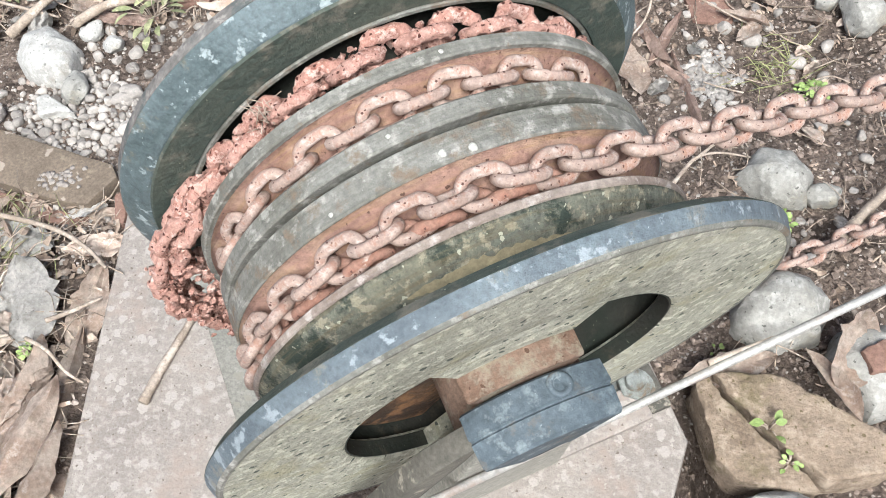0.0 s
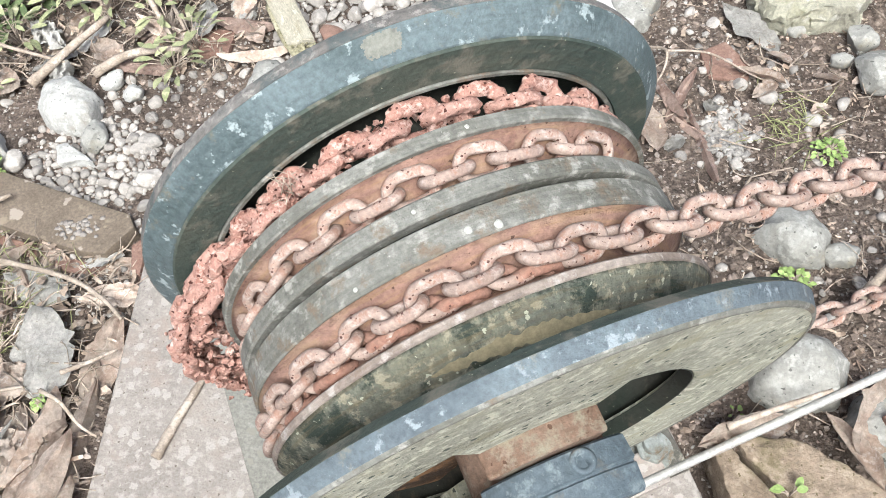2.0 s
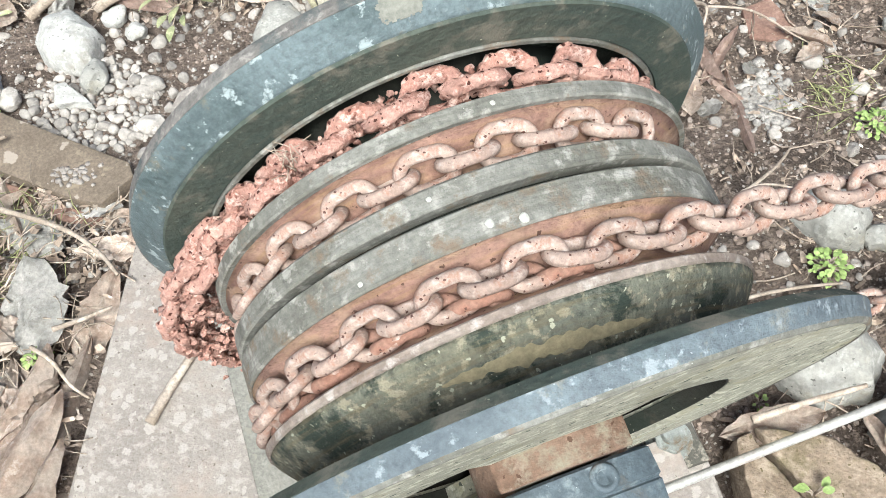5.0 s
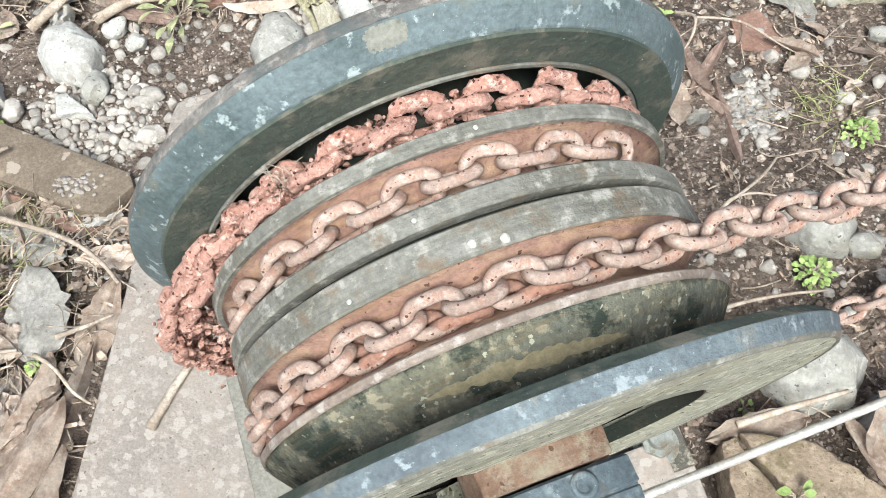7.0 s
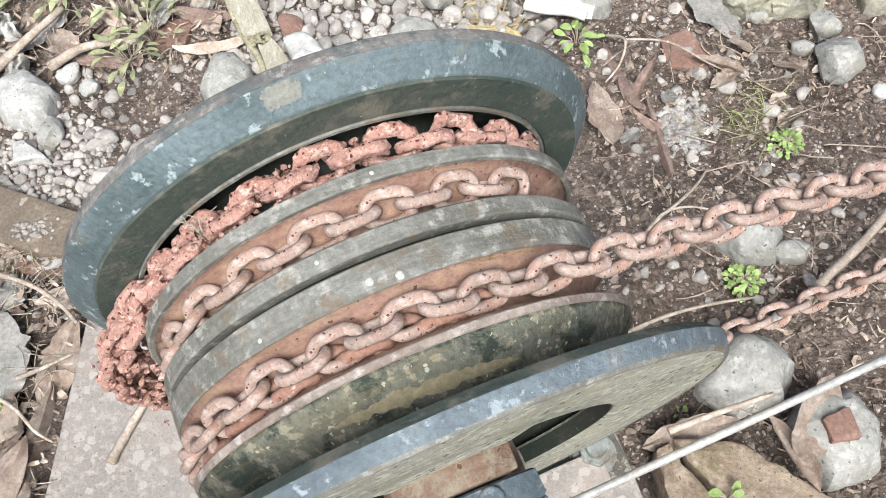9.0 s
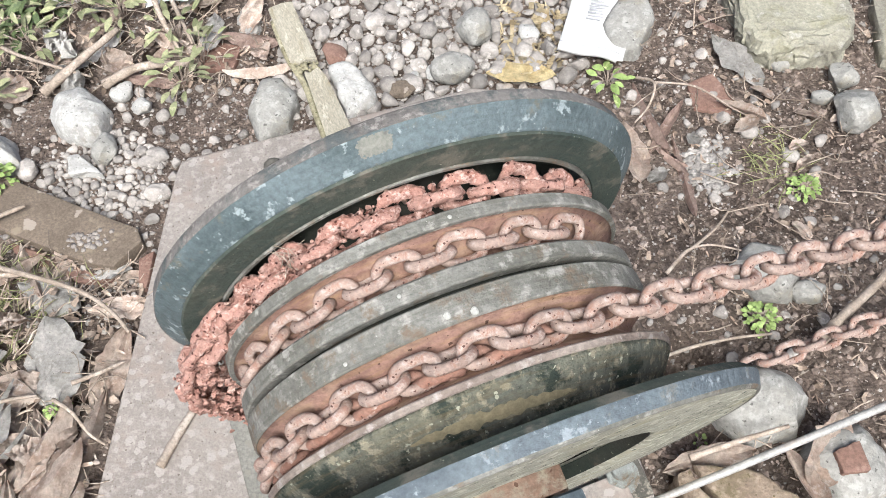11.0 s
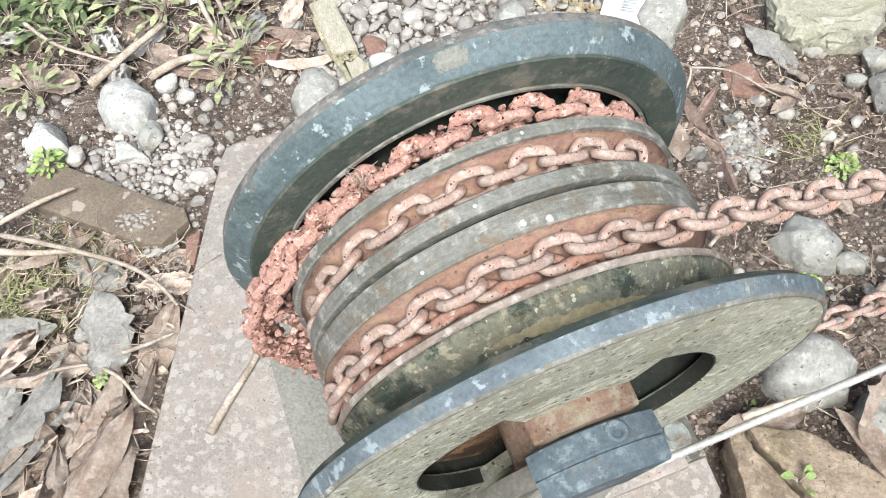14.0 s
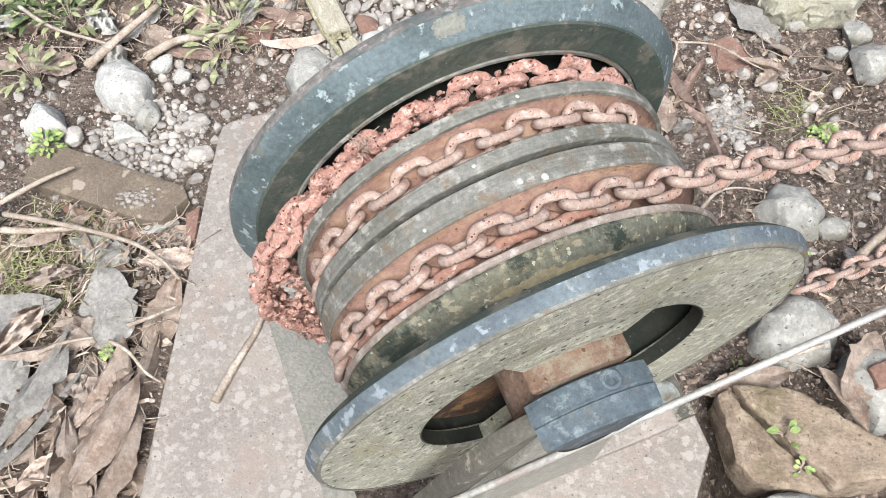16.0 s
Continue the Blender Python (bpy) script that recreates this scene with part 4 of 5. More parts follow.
# ---- plank, paper ----
def plank():
    """A split board: a broad far half, a mossy break, and a near half that has slipped aside."""
    way = Vector((0.135, -0.318, 0.0)).normalized()
    ob = tagged(new("plank"), "weathered yellowish wooden plank, split and resting on the slab edge", "plank", kind="thing")
    ob.matrix_basis = frame_from((-way.y, way.x, 0), (0, 0, 1), (-0.335, 1.11, 0.004))
    for name, outline, z0, z1 in (("board", [(-0.021, 0.030), (-0.004, 0.022), (0.008, 0.027), (0.026, 0.020), (0.023, 0.180), (0.004, 0.184), (-0.024, 0.180)], 0.006, 0.020),
                                  ("board", [(-0.010, -0.175), (0.037, -0.170), (0.030, -0.02), (0.022, 0.005), (0.004, -0.004), (-0.004, 0.006)], 0.002, 0.016)):
        bm = prism(outline, z0, z1)
        bmesh.ops.bevel(bm, geom=bm.edges[:], offset=0.0018, segments=2, affect="EDGES")
        part(name, bm, WOOD, ob, smooth=False)
    part("splinter", tube(bend([(-0.023, 0.15, 0.010), (-0.022, 0.05, 0.010), (-0.011, -0.02, 0.009), (-0.012, -0.10, 0.009), (-0.012, -0.17, 0.008)]), 0.006, 6), MOSSWOOD, ob, "split mossy yellow edge")
    bm = bmesh.new()
    for _ in range(46):
        c = Vector((random.uniform(-0.014, 0.026), random.gauss(0.013, 0.007), 0.012 + random.uniform(0, 0.004)))
        made = bmesh.ops.create_icosphere(bm, subdivisions=1, radius=random.uniform(0.002, 0.005), matrix=Matrix.Translation(c))["verts"]
        for v in made:
            v.co += 0.002 * noise.noise_vector(v.co * 300)
    part("moss", bm, MOSSWOOD, ob, "yellow-green moss in the break")
    return ob


MOSSWOOD = surface("mossy_yellow_wood", "9b947a", "807960", "b0a990", 40, 220, rough=0.95, bump=0.8, depth=0.003, specks="5a5638", speck_scale=160, speck_size=0.16)
plank()


def sheet(w, l, curl, seed, cuts=10):
    bm = bmesh.new()
    bmesh.ops.create_grid(bm, x_segments=cuts, y_segments=cuts, size=0.5)
    for v in bm.verts:
        x, y = v.co.x * w, v.co.y * l
        v.co = Vector((x, y, curl * (noise.noise((x * 25, y * 25, seed)) + 0.7 * (v.co.y * 2) ** 2)))
    bmesh.ops.solidify(bm, geom=bm.faces[:], thickness=0.0008)
    return bm


paper = part("paper_sheet", sheet(0.118, 0.175, 0.004, 3, 22), PAPER, m=pose(0.188, 1.238, 0.007, 0, 0, -14))
tagged(paper, "crumpled white printed paper under a stone", "paper", kind="thing")
for i in range(9):
    part("print_bar", block(-0.012, 0.022 - 0.004 * (i % 3), -0.0012, 0.0012, 0, 0.0006, 0), INK, paper, m=pose(-0.012 + 0.002 * (i % 2), 0.062 - i * 0.0075, 0.0062 - 0.0004 * i, 0, 0, 0))
part("fold", tube(bend([(-0.055, -0.084, 0.012), (-0.02, -0.09, 0.014), (0.02, -0.086, 0.013), (0.05, -0.09, 0.010)]), 0.009, 10, None), PAPER, paper, "rolled lower edge")
wrap = part("plastic_scrap", sheet(0.11, 0.06, 0.016, 9, 14), PAPER, m=pose(-0.625, 1.325, 0.012, 10, 5, 20))
tagged(wrap, "crumpled white plastic scrap by the weeds", "litter", kind="thing")


# ---- leaves and twigs ----
def leaf_mesh(length, width, curl, cup, seed, material, point=1.0):
    """A dry leaf: pointed oval, cupped across and curled along, with a raised midrib."""
    bm = bmesh.new()
    nu, nv = 14, 6
    grid = []
    for i in range(nu + 1):
        t = i / nu
        half = width / 2 * (math.sin(math.pi * t ** 0.85) ** (0.75 * point) + 0.02) * (1 + 0.22 * noise.noise((t * 8, seed, 0)))
        row = []
        for j in range(nv + 1):
            k = 2 * j / nv - 1
            x = half * k
            z = cup * abs(k) ** 1.6 * half + curl * length * (math.sin(t * 2.6 + seed) - 0.4) + 0.16 * width * noise.noise((t * 5, k * 2.5, seed * 2)) + 0.07 * width * noise.noise((t * 14, k * 6, seed)) + 0.0016 * (1 - min(1, abs(k) * 5))
            x *= 1 + 0.18 * noise.noise((t * 15, seed + (5 if k > 0 else 0), 3))
            row.append(bm.verts.new((x, (t - 0.5) * length, z)))
        grid.append(row)
    for i in range(nu):
        for j in range(nv):
            bm.faces.new((grid[i][j], grid[i][j + 1], grid[i + 1][j + 1], grid[i + 1][j]))
    bmesh.ops.solidify(bm, geom=bm.faces[:], thickness=0.0007)
    for e in bm.edges:
        e.smooth = len(e.link_faces) != 2 or e.calc_face_angle(0) < radians(50)
    me = bpy.data.meshes.new("dry_leaf")
    bm.to_mesh(me)
    bm.free()
    me.materials.append(material)
    for poly in me.polygons:
        poly.use_smooth = True
    return me


def leaf(mesh, x, y, rot, z=0.01, tip=0, lean=0, label="curled dry brown leaf on the litter", name="dry_leaf"):
    o = new(name, mesh)
    o.matrix_basis = pose(x, y, heights(x, y) + z, tip, lean, rot)
    return tagged(o, label, "leaf", "dry leaves", "thing")


LEAVES = [leaf_mesh(0.10, 0.04, 0.04, 0.15, 1, LEAF), leaf_mesh(0.13, 0.04, 0.05, -0.5, 2.3, LEAF), leaf_mesh(0.08, 0.036, 0.06, 0.3, 3.1, LEAF),
          leaf_mesh(0.14, 0.026, 0.04, -0.9, 4.2, LEAF), leaf_mesh(0.07, 0.036, 0.08, 0.2, 5.5, GREYLEAF), leaf_mesh(0.10, 0.045, 0.04, -0.25, 6.1, GREYLEAF)]
GREY = leaf_mesh(0.145, 0.085, 0.03, -0.2, 2.0, GREYLEAF, 0.6)
leaf(GREY, -0.645, 0.55, 20, 0.035, 8, -6, "large pale grey dry leaf on the litter")
leaf(leaf_mesh(0.17, 0.075, 0.05, 0.3, 1.3, GREYLEAF), -0.80, 0.53, -65, 0.03, 0, 5, "large pale grey dry leaf on the litter")
leaf(leaf_mesh(0.125, 0.05, 0.02, 0.1, 0.7, YELLOW), 0.046, 1.122, 85, 0.018, 0, 0, "yellow fallen leaf behind the far wheel")
leaf(leaf_mesh(0.13, 0.055, 0.05, 0.3, 3.3, LEAF), 0.228, 0.945, 8, 0.02, 0, 20, "tan dry leaf beside the far wheel")
leaf(leaf_mesh(0.17, 0.022, 0.05, -1.3, 1.9, PINKLEAF), 0.265, 1.02, 15, 0.02, 0, 10, "long twisted brown dry leaf")
leaf(leaf_mesh(0.17, 0.020, 0.06, -1.3, 2.9, PINKLEAF), 0.305, 0.90, 8, 0.02, 0, -15, "long twisted brown dry leaf")
leaf(leaf_mesh(0.13, 0.018, 0.08, 1.2, 3.9, PINKLEAF), 0.29, 1.0, -30, 0.02, 0, 10, "crumpled brown dry leaf strip")
leaf(leaf_mesh(0.12, 0.018, 0.08, -1.2, 3.2, PINKLEAF), 0.285, 0.96, 30, 0.022, 10, 10, "crumpled brown dry leaf strip")
leaf(leaf_mesh(0.14, 0.055, 0.03, 0.3, 4.4, GREYLEAF), 0.425, 1.15, 32, 0.018, 0, 0, "pale torn dry leaf on the soil")
leaf(leaf_mesh(0.13, 0.045, 0.04, -0.6, 5.2, PINKLEAF), -0.46, 1.215, 85, 0.02, 0, 8, "long brown dry leaf by the plank")
leaf(leaf_mesh(0.14, 0.035, 0.03, -0.6, 6.2, PINKLEAF), -0.63, 1.12, 80, 0.02, 0, 8, "long brown dry leaf by the weeds")
leaf(leaf_mesh(0.12, 0.07, 0.04, 0.3, 7.7, LEAF), -0.90, 1.09, 80, 0.02, 0, 4, "broad pale dry leaf beside a stone")
leaf(leaf_mesh(0.10, 0.05, 0.05, 0.4, 3.7, LEAF), -0.70, 1.155, 40, 0.02, 0, 10, "curled tan dry leaf by the weeds")
leaf(leaf_mesh(0.09, 0.02, 0.06, 1.2, 2.2, LEAF), 0.415, 1.03, 55, 0.02, 0, 10, "small curled tan leaf on the soil")
leaf(leaf_mesh(0.05, 0.026, 0.06, 0.4, 8.2, LEAF), 0.42, 1.0, 120, 0.02, 0, 0, "small curled tan leaf on the soil")
leaf(leaf_mesh(0.13, 0.04, 0.05, 0.7, 6.4, LEAF), 0.29, 0.425, -75, 0.03, 0, 12, "curled pale brown leaf under the rod")
leaf(leaf_mesh(0.12, 0.06, 0.08, 0.5, 7.4, LEAF), 0.44, 0.44, -30, 0.05, 10, 20, "crumpled tan leaf on a stone")
leaf(leaf_mesh(0.11, 0.025, 0.08, 1.4, 8.4, LEAF), 0.405, 0.395, 20, 0.045, 0, 0, "curled brown leaf strip on the rock")
BIG = "long curled pale dry leaf against the slab"
leaf(leaf_mesh(0.17, 0.052, 0.04, -0.9, 1.1, LEAF), -0.592, 0.35, -20, 0.045, 4, 12, BIG)
leaf(leaf_mesh(0.14, 0.045, 0.03, -1.1, 2.1, LEAF), -0.622, 0.425, -18, 0.04, 6, -8, BIG)
leaf(leaf_mesh(0.15, 0.04, 0.05, -1.1, 1.7, LEAF), -0.57, 0.30, -14, 0.05, 4, -12, BIG)
leaf(leaf_mesh(0.15, 0.04, 0.05, -0.9, 2.7, LEAF), -0.64, 0.30, 10, 0.045, 4, 12, BIG)
leaf(leaf_mesh(0.16, 0.036, 0.03, -1.2, 3.1, LEAF), -0.655, 0.36, -8, 0.035, 0, 8, BIG)
leaf(leaf_mesh(0.17, 0.035, 0.03, -1.0, 4.1, LEAF), -0.565, 0.43, -4, 0.02, 0, 25, BIG)
leaf(leaf_mesh(0.15, 0.05, 0.04, 0.3, 5.1, LEAF), -0.562, 0.545, -6, 0.012, 0, 15, BIG)
leaf(leaf_mesh(0.13, 0.06, 0.04, -0.4, 6.1, GREYLEAF), -0.71, 0.42, -30, 0.04, 0, -10, "pale grey torn dry leaf on the litter")
leaf(leaf_mesh(0.13, 0.06, 0.05, -0.3, 7.1, GREYLEAF), -0.77, 0.45, 25, 0.035, 6, 10, "pale grey torn dry leaf on the litter")
leaf(leaf_mesh(0.12, 0.05, 0.05, -0.3, 8.1, GREYLEAF), -0.69, 0.665, 70, 0.02, 6, 0, "pale grey torn dry leaf by the stick")
leaf(leaf_mesh(0.24, 0.02, 0.02, -1.4, 9.1, GREYLEAF), -0.722, 0.40, -18, 0.05, 0, 0, "long narrow grey dry blade on the litter")
leaf(leaf_mesh(0.20, 0.016, 0.02, -1.4, 9.6, GREYLEAF), -0.70, 0.36, -30, 0.045, 0, 0, "long narrow grey dry blade on the litter")
for i in range(24):
    x, y = random.uniform(-0.70, -0.57), random.uniform(0.18, 0.49)
    leaf(LEAVES[(1, 3, 0, 2)[i % 4]], x, y, random.gauss(-12, 18), random.uniform(0.008, 0.035), random.uniform(-8, 8), random.uniform(-20, 20))
for i in range(44):
    x, y = random.uniform(-0.95, -0.57), random.uniform(0.2, 0.74)
    leaf(LEAVES[i % 6], x, y, random.uniform(0, 360), random.uniform(0.005, 0.035), random.uniform(-15, 15), random.uniform(-20, 20), "dry leaf in the litter beside the slab")
for i in range(60):
    x, y = random.uniform(-1.1, -0.42), random.uniform(1.10, 1.5)
    leaf(LEAVES[i % 6], x, y, random.uniform(0, 360), random.uniform(0.005, 0.03), random.uniform(-15, 15), random.uniform(-20, 20), "dry leaf among the weeds")
SCRAPS = [leaf_mesh(0.045, 0.02, 0.08, 0.6, 1.4, LEAF, 0.5), leaf_mesh(0.055, 0.014, 0.06, -1.2, 2.6, PINKLEAF), leaf_mesh(0.035, 0.024, 0.1, 0.3, 4.8, GREYLEAF, 0.4)]
for i, (x, y) in enumerate(spread(16, 0.22, 0.8, 0.75, 1.4)):
    leaf(SCRAPS[i % 3], x, y, random.uniform(0, 360), 0.012, random.uniform(-15, 15), random.uniform(-20, 20), "dry leaf on the bare soil")


DRYGRASS = surface("yellow_dry_grass", "a89a7c", "877658", "beb194", 25, 150, rough=0.85, bump=0.4, per_island=0.35)


def litter(name, count, x0, x1, y0, y1, material, label, size=(0.008, 0.026), lift=0.02):
    verts, faces = [], []
    for x, y in spread(count, x0, x1, y0, y1):
        l, w = random.uniform(*size), random.choice((0.1, 0.15, 0.2, 0.3, 0.45))
        m = pose(x, y, heights(x, y) + random.uniform(0.001, lift), random.uniform(-35, 35), random.uniform(-35, 35), random.uniform(0, 360))
        b0, k = len(verts), random.uniform(-0.25, 0.25)
        for px, py, pz in ((-0.5, -0.5 * w, 0), (0, -0.6 * w, k), (0.5, -0.3 * w, 0), (0.5, 0.3 * w, 0), (0, 0.6 * w, k), (-0.5, 0.5 * w, 0)):
            verts.append((m @ Vector((px * l, py * l, pz * l)))[:])
        faces += [(b0, b0 + 1, b0 + 4, b0 + 5), (b0 + 1, b0 + 2, b0 + 3, b0 + 4)]
    me = bpy.data.meshes.new(name)
    me.from_pydata(verts, [], faces)
    me.materials.append(material)
    return tagged(new(name, me), label, "litter", kind="stuff")


litter("leaf_litter", 950, -1.0, -0.54, 0.1, 0.74, LITTER, "broken dry leaves and chaff")
litter("leaf_litter", 1500, -1.2, -0.42, 1.1, 1.6, LITTER, "broken dry leaves and chaff")
litter("leaf_litter", 1900, 0.2, 0.9, 0.3, 1.4, LITTER, "bits of dry leaf on bare soil", (0.004, 0.017), 0.008)
litter("leaf_litter", 150, 0.0, 0.13, 1.14, 1.36, DRYGRASS, "yellow dry grass bits behind the wheel", (0.012, 0.04), 0.012)


def twig(points, radius, label="dry pale twig lying on the litter", name="twig"):
    pts = bend(points)
    n = len(pts)
    ob = part(name, tube(pts, radius, 7, [1.1 - 0.5 * i / n + 0.08 * math.sin(i * 2.1) for i in range(n)]), TWIG)
    return tagged(ob, label, "twig", "twigs and sticks", "thing")


twig([(-0.86, 0.725, 0.02), (-0.74, 0.69, 0.035), (-0.63, 0.66, 0.03), (-0.575, 0.63, 0.02), (-0.543, 0.60, 0.012)], 0.0045, "long bent pale stick reaching the slab")
twig([(-0.86, 0.70, 0.01), (-0.80, 0.69, 0.02), (-0.72, 0.688, 0.03)], 0.006)
twig([(-0.90, 0.74, 0.01), (-0.82, 0.79, 0.02), (-0.765, 0.82, 0.022)], 0.005)
twig([(-0.455, 0.40, 0.006), (-0.437, 0.45, 0.006), (-0.412, 0.51, 0.006), (-0.405, 0.54, 0.006)], 0.0065, "short dry stick lying on the concrete slab")
twig([(-0.73, 0.47, 0.02), (-0.69, 0.482, 0.03), (-0.645, 0.491, 0.03)], 0.0035)
twig([(-0.60, 0.51, 0.03), (-0.57, 0.53, 0.02), (-0.538, 0.553, 0.012)], 0.0035)
twig([(-0.62, 0.485, 0.03), (-0.585, 0.465, 0.035), (-0.56, 0.44, 0.02), (-0.537, 0.428, 0.01)], 0.003)
twig([(0.262, 0.715, 0.0), (0.29, 0.745, 0.01), (0.305, 0.755, 0.012), (0.345, 0.795, 0.004), (0.37, 0.83, 0.0)], 0.003, "thin forked dry twig on the soil")
twig([(0.305, 0.755, 0.012), (0.34, 0.762, 0.006), (0.40, 0.75, 0.0)], 0.002, "thin forked dry twig on the soil")
twig([(0.46, 0.60, 0.01), (0.50, 0.635, 0.03), (0.57, 0.70, 0.03), (0.66, 0.80, 0.03)], 0.008, "stout pale stick beside the chain")
twig([(0.18, 0.555, -0.02), (0.27, 0.583, 0.012), (0.34, 0.602, 0.012), (0.40, 0.612, 0.008)], 0.003, "thin pale stick below the chain")
twig([(0.255, 0.415, 0.05), (0.32, 0.437, 0.055), (0.385, 0.458, 0.055)], 0.0045, "pale straight stick under the rod")
twig([(-0.82, 1.08, 0.0), (-0.76, 1.14, 0.02), (-0.70, 1.21, 0.03)], 0.009, "dark rotten branch among weeds")
twig([(-0.71, 1.10, 0.0), (-0.64, 1.125, 0.02), (-0.55, 1.14, 0.01)], 0.009, "brown branch on the soil")
twig([(-0.66, 1.32, 0.04), (-0.63, 1.25, 0.03), (-0.58, 1.17, 0.01)], 0.006, "brown dry stem among weeds")
twig([(-0.64, 1.33, 0.04), (-0.60, 1.26, 0.04), (-0.56, 1.19, 0.01)], 0.005, "brown dry stem among weeds")
twig([(-0.98, 1.22, 0.03), (-0.90, 1.16, 0.03), (-0.81, 1.13, 0.02), (-0.74, 1.12, 0.0)], 0.004)
twig([(0.245, 1.10, 0.01), (0.27, 1.07, 0.03), (0.26, 1.03, 0.02), (0.235, 1.0, 0.01)], 0.0025, "curled thin dry stem behind the wheel")
twig([(0.27, 1.08, 0.02), (0.34, 1.07, 0.02), (0.40, 1.03, 0.01), (0.43, 1.02, 0.0)], 0.002, "thin dry stem across a clay shard")
for i in range(26):
    x, y = (random.uniform(-0.92, -0.58), random.uniform(0.2, 0.72)) if i < 16 else (random.uniform(0.3, 0.8), random.uniform(0.6, 1.3))
    a, l = random.uniform(0, 6.28), random.uniform(0.03, 0.09)
    d = Vector((math.cos(a) * l, math.sin(a) * l, 0))
    p = Vector((x, y, heights(x, y) + 0.012))
    twig([p, p + d * 0.5 + Vector((0.006 * random.uniform(-1, 1), 0.006, 0.006)), p + d], random.uniform(0.001, 0.0022), "thin broken twig in the litter")


# ---- plants ----
def plant(x, y, count, size, spread_r, height, material, label, shape=0.45, z=None, name="weed"):
    """A weed: thin stems with a leaf at each end and along them."""
    root = tagged(new(name), label, "plant", "weeds", "thing")
    z0 = heights(x, y) if z is None else z
    root.location = (x, y, z0)
    stems, leaves = bmesh.new(), bmesh.new()
    for i in range(count):
        a = 2.4 * i + random.uniform(-0.4, 0.4)
        k = math.sqrt((i + 0.6) / count) * random.uniform(0.55, 1.1)
        tip = Vector((math.cos(a) * spread_r * k, math.sin(a) * spread_r * k, height * (1.1 - 0.6 * k) * random.uniform(0.7, 1.2)))
        tube([Vector((0, 0, -0.004)), tip * 0.5 + Vector((0, 0, height * 0.2)), tip], 0.0009, 5, bm=stems)
        l = size * random.uniform(0.7, 1.2)
        m = Matrix.Translation(tip) @ pose(0, 0, 0, random.uniform(-25, 20), random.uniform(-25, 25), math.degrees(a) - 90)
        rows = []
        for p in range(6):
            t = p / 5
            w = l * shape * 0.5 * math.sin(math.pi * (0.06 + 0.9 * t)) ** 0.8
            rows.append([leaves.verts.new(m @ Vector((w * q, t * l, 0.12 * l * math.sin(t * 2.6) + 0.18 * w * abs(q)))) for q in (-1, 0, 1)])
        for p in range(5):
            for q in range(2):
                leaves.faces.new((rows[p][q], rows[p][q + 1], rows[p + 1][q + 1], rows[p + 1][q]))
    tagged(part("stem", stems, TWIG, root), kind="stuff")
    tagged(part("foliage", leaves, material, root), kind="stuff")
    return root


plant(0.393, 0.645, 80, 0.0085, 0.026, 0.03, GREEN, "bright green small-leaved weed beside the chain", 0.75)
plant(0.499, 0.884, 70, 0.0085, 0.024, 0.026, GREEN, "bright green small-leaved weed on the soil", 0.75)
plant(0.197, 1.10, 12, 0.024, 0.035, 0.03, GREEN, "green weed behind the far wheel", 0.5)
plant(-0.838, 0.885, 60, 0.012, 0.03, 0.04, GREEN, "bright green sprout by the brick", 0.7)
plant(-0.625, 0.478, 40, 0.007, 0.016, 0.03, GREEN, "tiny green moss tuft in the litter", 0.7)
plant(0.316, 0.338, 5, 0.017, 0.016, 0.018, GREEN, "tiny green seedling on the rock", 0.75, 0.03)
plant(0.335, 0.30, 8, 0.008, 0.012, 0.008, GREEN, "tiny green seedling between the rocks", 0.75, 0.02)
plant(0.285, 0.46, 8, 0.006, 0.012, 0.012, GREEN, "tiny pale green plant by the stone", 0.8)
for x, y, n in ((-0.95, 1.30, 18), (-0.88, 1.20, 14), (-0.80, 1.30, 22), (-0.72, 1.28, 18), (-0.68, 1.36, 18), (-0.60, 1.22, 10), (-0.57, 1.11, 10), (-0.54, 1.16, 12), (-0.92, 1.06, 12), (-0.98, 1.42, 20), (-0.82, 1.42, 22), (-1.05, 1.2, 16), (-0.62, 1.45, 16)):
    plant(x, y, n + 6, 0.031, 0.062, 0.06, BUSH, "pale green leafy weed among dry litter", 0.36)
# weeds of the shadowed far-left corner, darkened by their leaf colour
for x, y in ((-0.95, 1.24), (-0.90, 1.31), (-0.99, 1.33), (-0.87, 1.38), (-1.03, 1.26), (-0.94, 1.40)):
    plant(x, y, 50, 0.032, 0.085, 0.04, SHADE, "dense green weed in the litter with shade in its leaf colour", 0.4)


STRAW = surface("straw_grass", "a2a274", "888a5b", "b8b68e", 30, 160, rough=0.75, bump=0.2, per_object=0.1)


def grass(x, y, count, length, label, material, spread_r=0.02):
    bm = bmesh.new()
    for i in range(count):
        a = random.uniform(0, 6.28)
        p = Vector((random.gauss(0, spread_r), random.gauss(0, spread_r), 0))
        d = Vector((math.cos(a), math.sin(a), random.uniform(0.15, 0.9))).normalized() * length * random.uniform(0.6, 1.2)
        tube([p, p + d * 0.55, p + Vector((d.x + random.gauss(0, 0.008), d.y + random.gauss(0, 0.008), d.z * 0.5))], 0.0009, 4, [1, 0.8, 0.15], bm=bm)
    ob = part("grass_tuft", bm, material)
    ob.location = (x, y, heights(x, y))
    return tagged(ob, label, "grass", "grass tufts", "stuff")


grass(0.444, 0.944, 34, 0.06, "sparse pale green grass tuft on the soil", STRAW, 0.03)
grass(0.47, 0.97, 18, 0.05, "sparse pale green grass tuft on the soil", STRAW, 0.03)
grass(-0.80, 0.62, 130, 0.07, "pale dry grass tuft in the litter", STRAW, 0.05)
grass(-0.76, 0.67, 110, 0.07, "pale dry grass tuft in the litter", STRAW, 0.05)
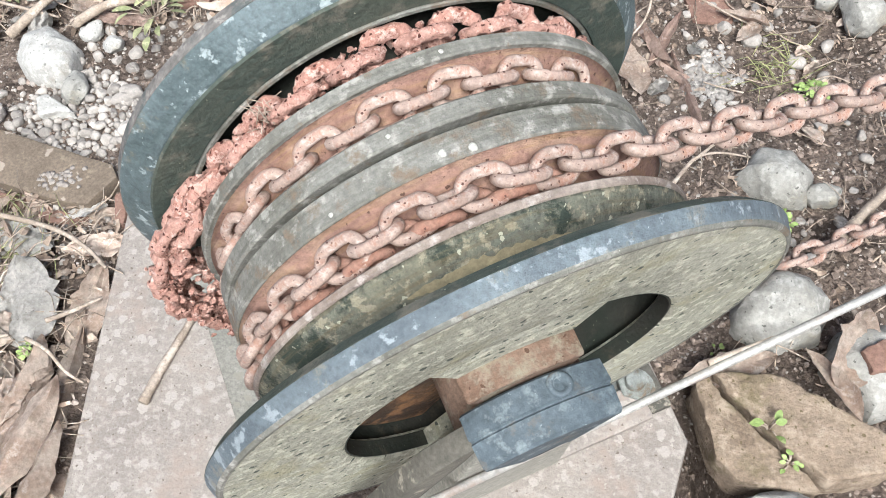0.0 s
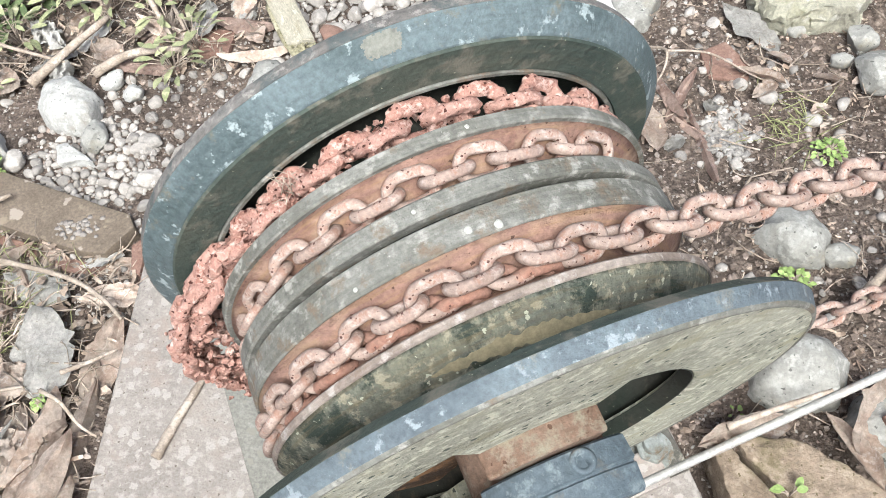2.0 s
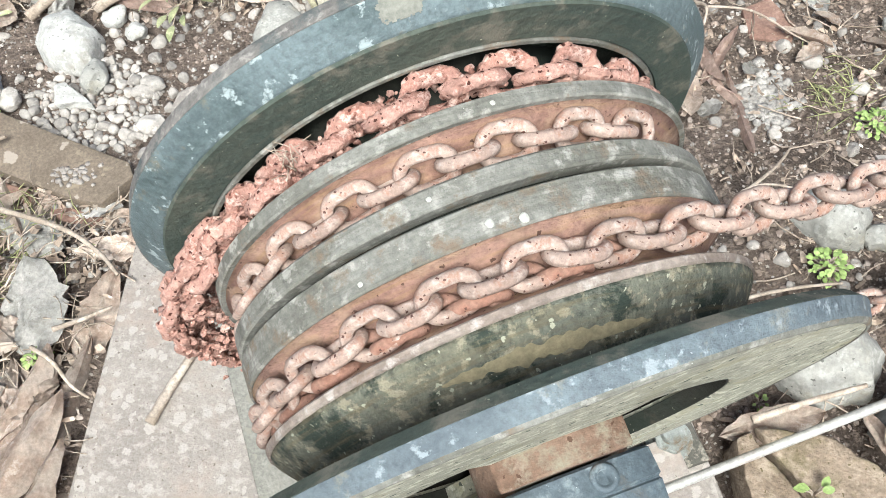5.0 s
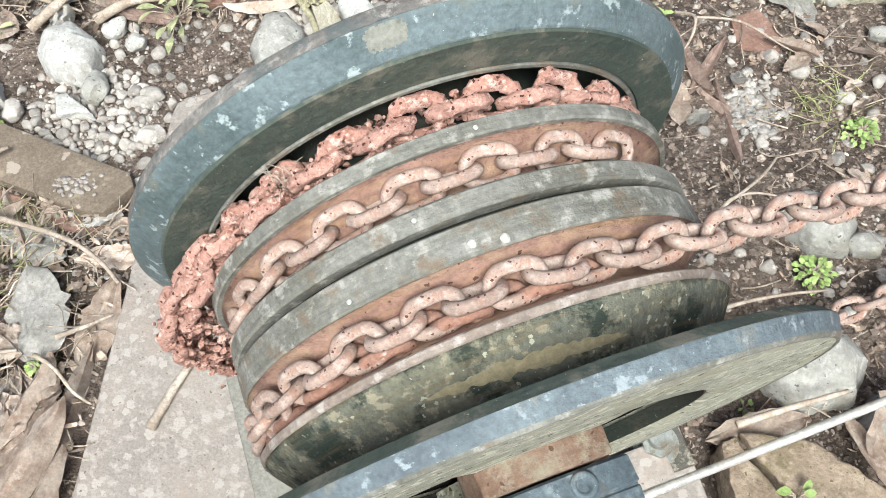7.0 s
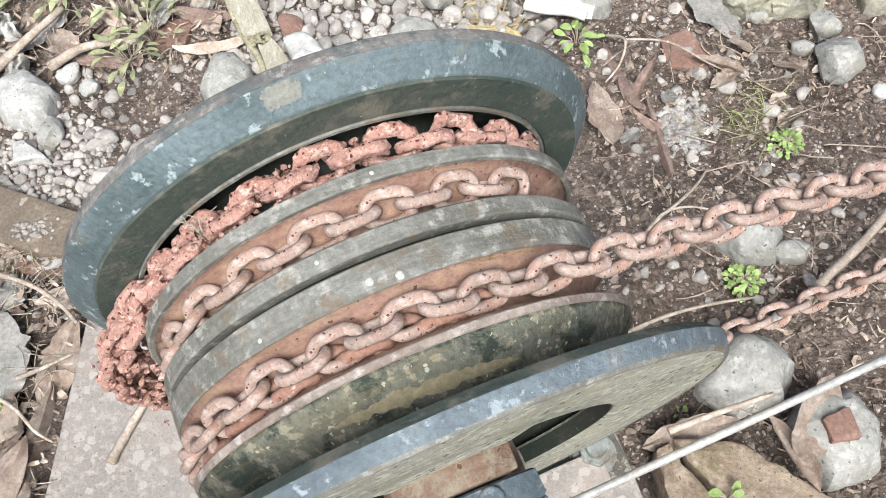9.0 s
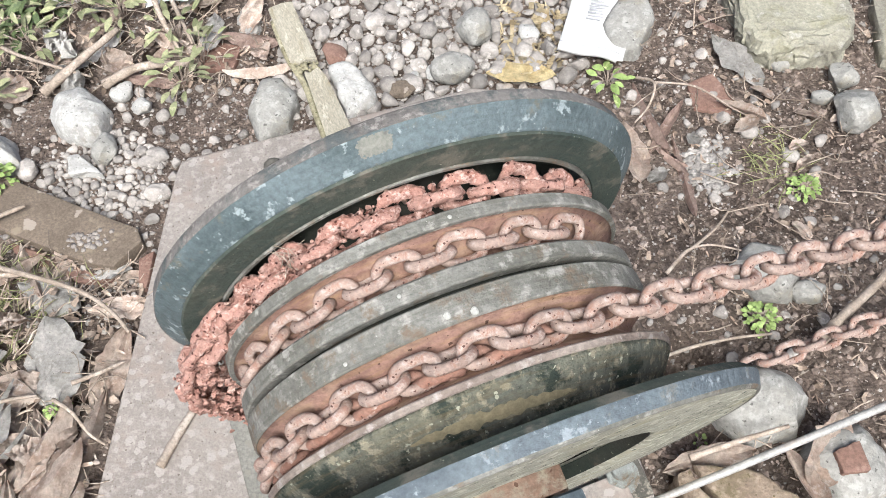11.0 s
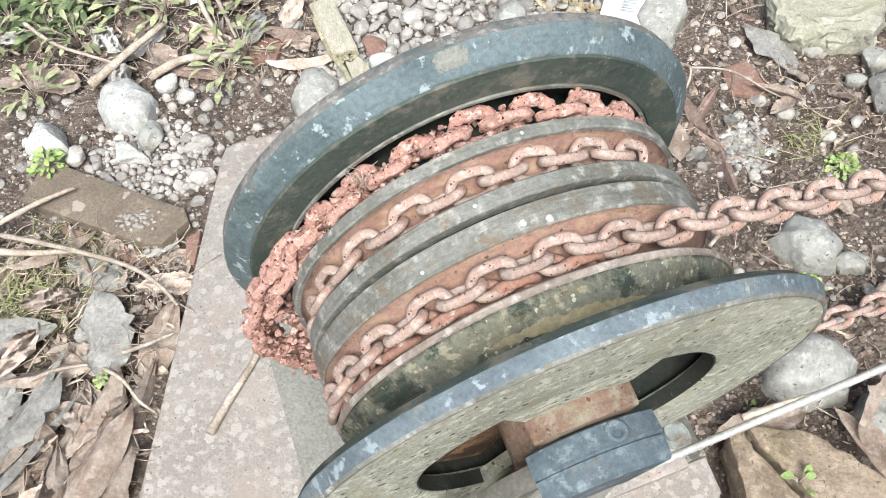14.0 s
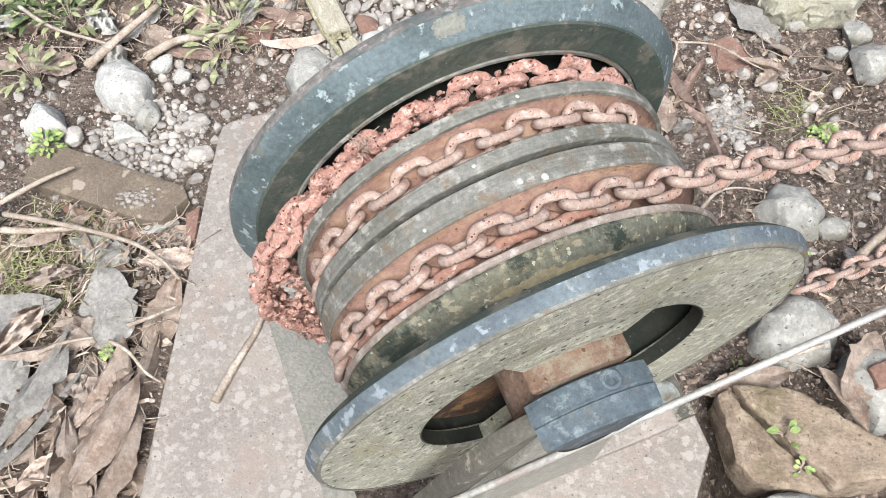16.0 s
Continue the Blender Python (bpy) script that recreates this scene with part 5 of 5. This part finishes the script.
grass(-0.87, 0.58, 110, 0.08, "pale dry grass tuft in the litter", STRAW, 0.05)



def stalks(count, x0, x1, y0, y1, label):
    bm = bmesh.new()
    for x, y in spread(count, x0, x1, y0, y1):
        a, l = random.uniform(0, 6.28), random.uniform(0.02, 0.09)
        p = Vector((x, y, heights(x, y) + random.uniform(0.004, 0.03)))
        d = Vector((math.cos(a), math.sin(a), random.uniform(-0.12, 0.12))) * l
        q = Vector((random.gauss(0, 1), random.gauss(0, 1), 0)) * l * 0.12
        tube([p, p + d * 0.35 + q, p + d * 0.7 + q, p + d], random.uniform(0.0005, 0.0013), 4, bm=bm)
    return tagged(part("dry_stalks", bm, STALK), label, "litter", kind="stuff")


STALK = surface("dry_stalk", "ab9c8c", "8a7b6b", "c0b3a4", 60, 260, rough=0.9, bump=0.3, per_island=0.35)
stalks(420, -0.95, -0.55, 0.15, 0.74, "thin dry stalks and grass blades")
stalks(260, -1.15, -0.42, 1.08, 1.5, "thin dry stalks and grass blades")
stalks(170, 0.24, 0.85, 0.4, 1.35, "thin dry roots and stalks on the soil")

ash = scatter("ash_lumps", [(0.35 + random.gauss(0, 0.017), 0.93 + random.gauss(0, 0.027)) for _ in range(520)], lambda: random.choice((0.002, 0.002, 0.003, 0.004, 0.005, 0.007)), 2, ASH, "crumbled pale grey ash lumps", 0.6, 0.3, "debris")


def foot_bolt(x, y, z):
    o = tagged(new("anchor_bolt"), "large zinc hexagon bolt on the slab beside the bearing", "bolt", "", "thing")
    o.location = (x, y, z)
    part("washer_plate", block(-0.03, 0.034, -0.036, 0.032, 0.0, 0.012, 0.002), DARKLEG, o, m=pose(0, 0, 0, 0, 0, 22))
    bm = bmesh.new()
    bmesh.ops.create_cone(bm, cap_ends=True, segments=32, radius1=0.027, radius2=0.027, depth=0.003)
    part("washer", bm, BOLT, o, smooth=False, m=pose(0, 0, 0.0135))
    bm = bmesh.new()
    bmesh.ops.create_cone(bm, cap_ends=True, segments=6, radius1=0.0215, radius2=0.0215, depth=0.017)
    bmesh.ops.bevel(bm, geom=bm.edges[:], offset=0.0015, segments=2, affect="EDGES")
    part("nut", bm, BOLT, o, smooth=False, m=pose(0, 0, 0.0235, 0, 0, 12))
    bm = bmesh.new()
    bmesh.ops.create_cone(bm, cap_ends=True, segments=24, radius1=0.0125, radius2=0.0115, depth=0.010)
    part("bolt_end", bm, BOLT, o, smooth=False, m=pose(0, 0, 0.0365))
    return o


foot_bolt(0.168, 0.40, 0.0)
knob = part("bolt_stub", lathe([(0.0, 0.001), (0.0, 0.013), (0.006, 0.016), (0.014, 0.015), (0.018, 0.010), (0.019, 0.001)], 20, wob=0.1), DARKLEG, m=pose(-0.369, 0.909, 0.0, 90, 0, 0))
tagged(knob, "dark rusted bolt stub on the slab", "bolt", kind="thing")
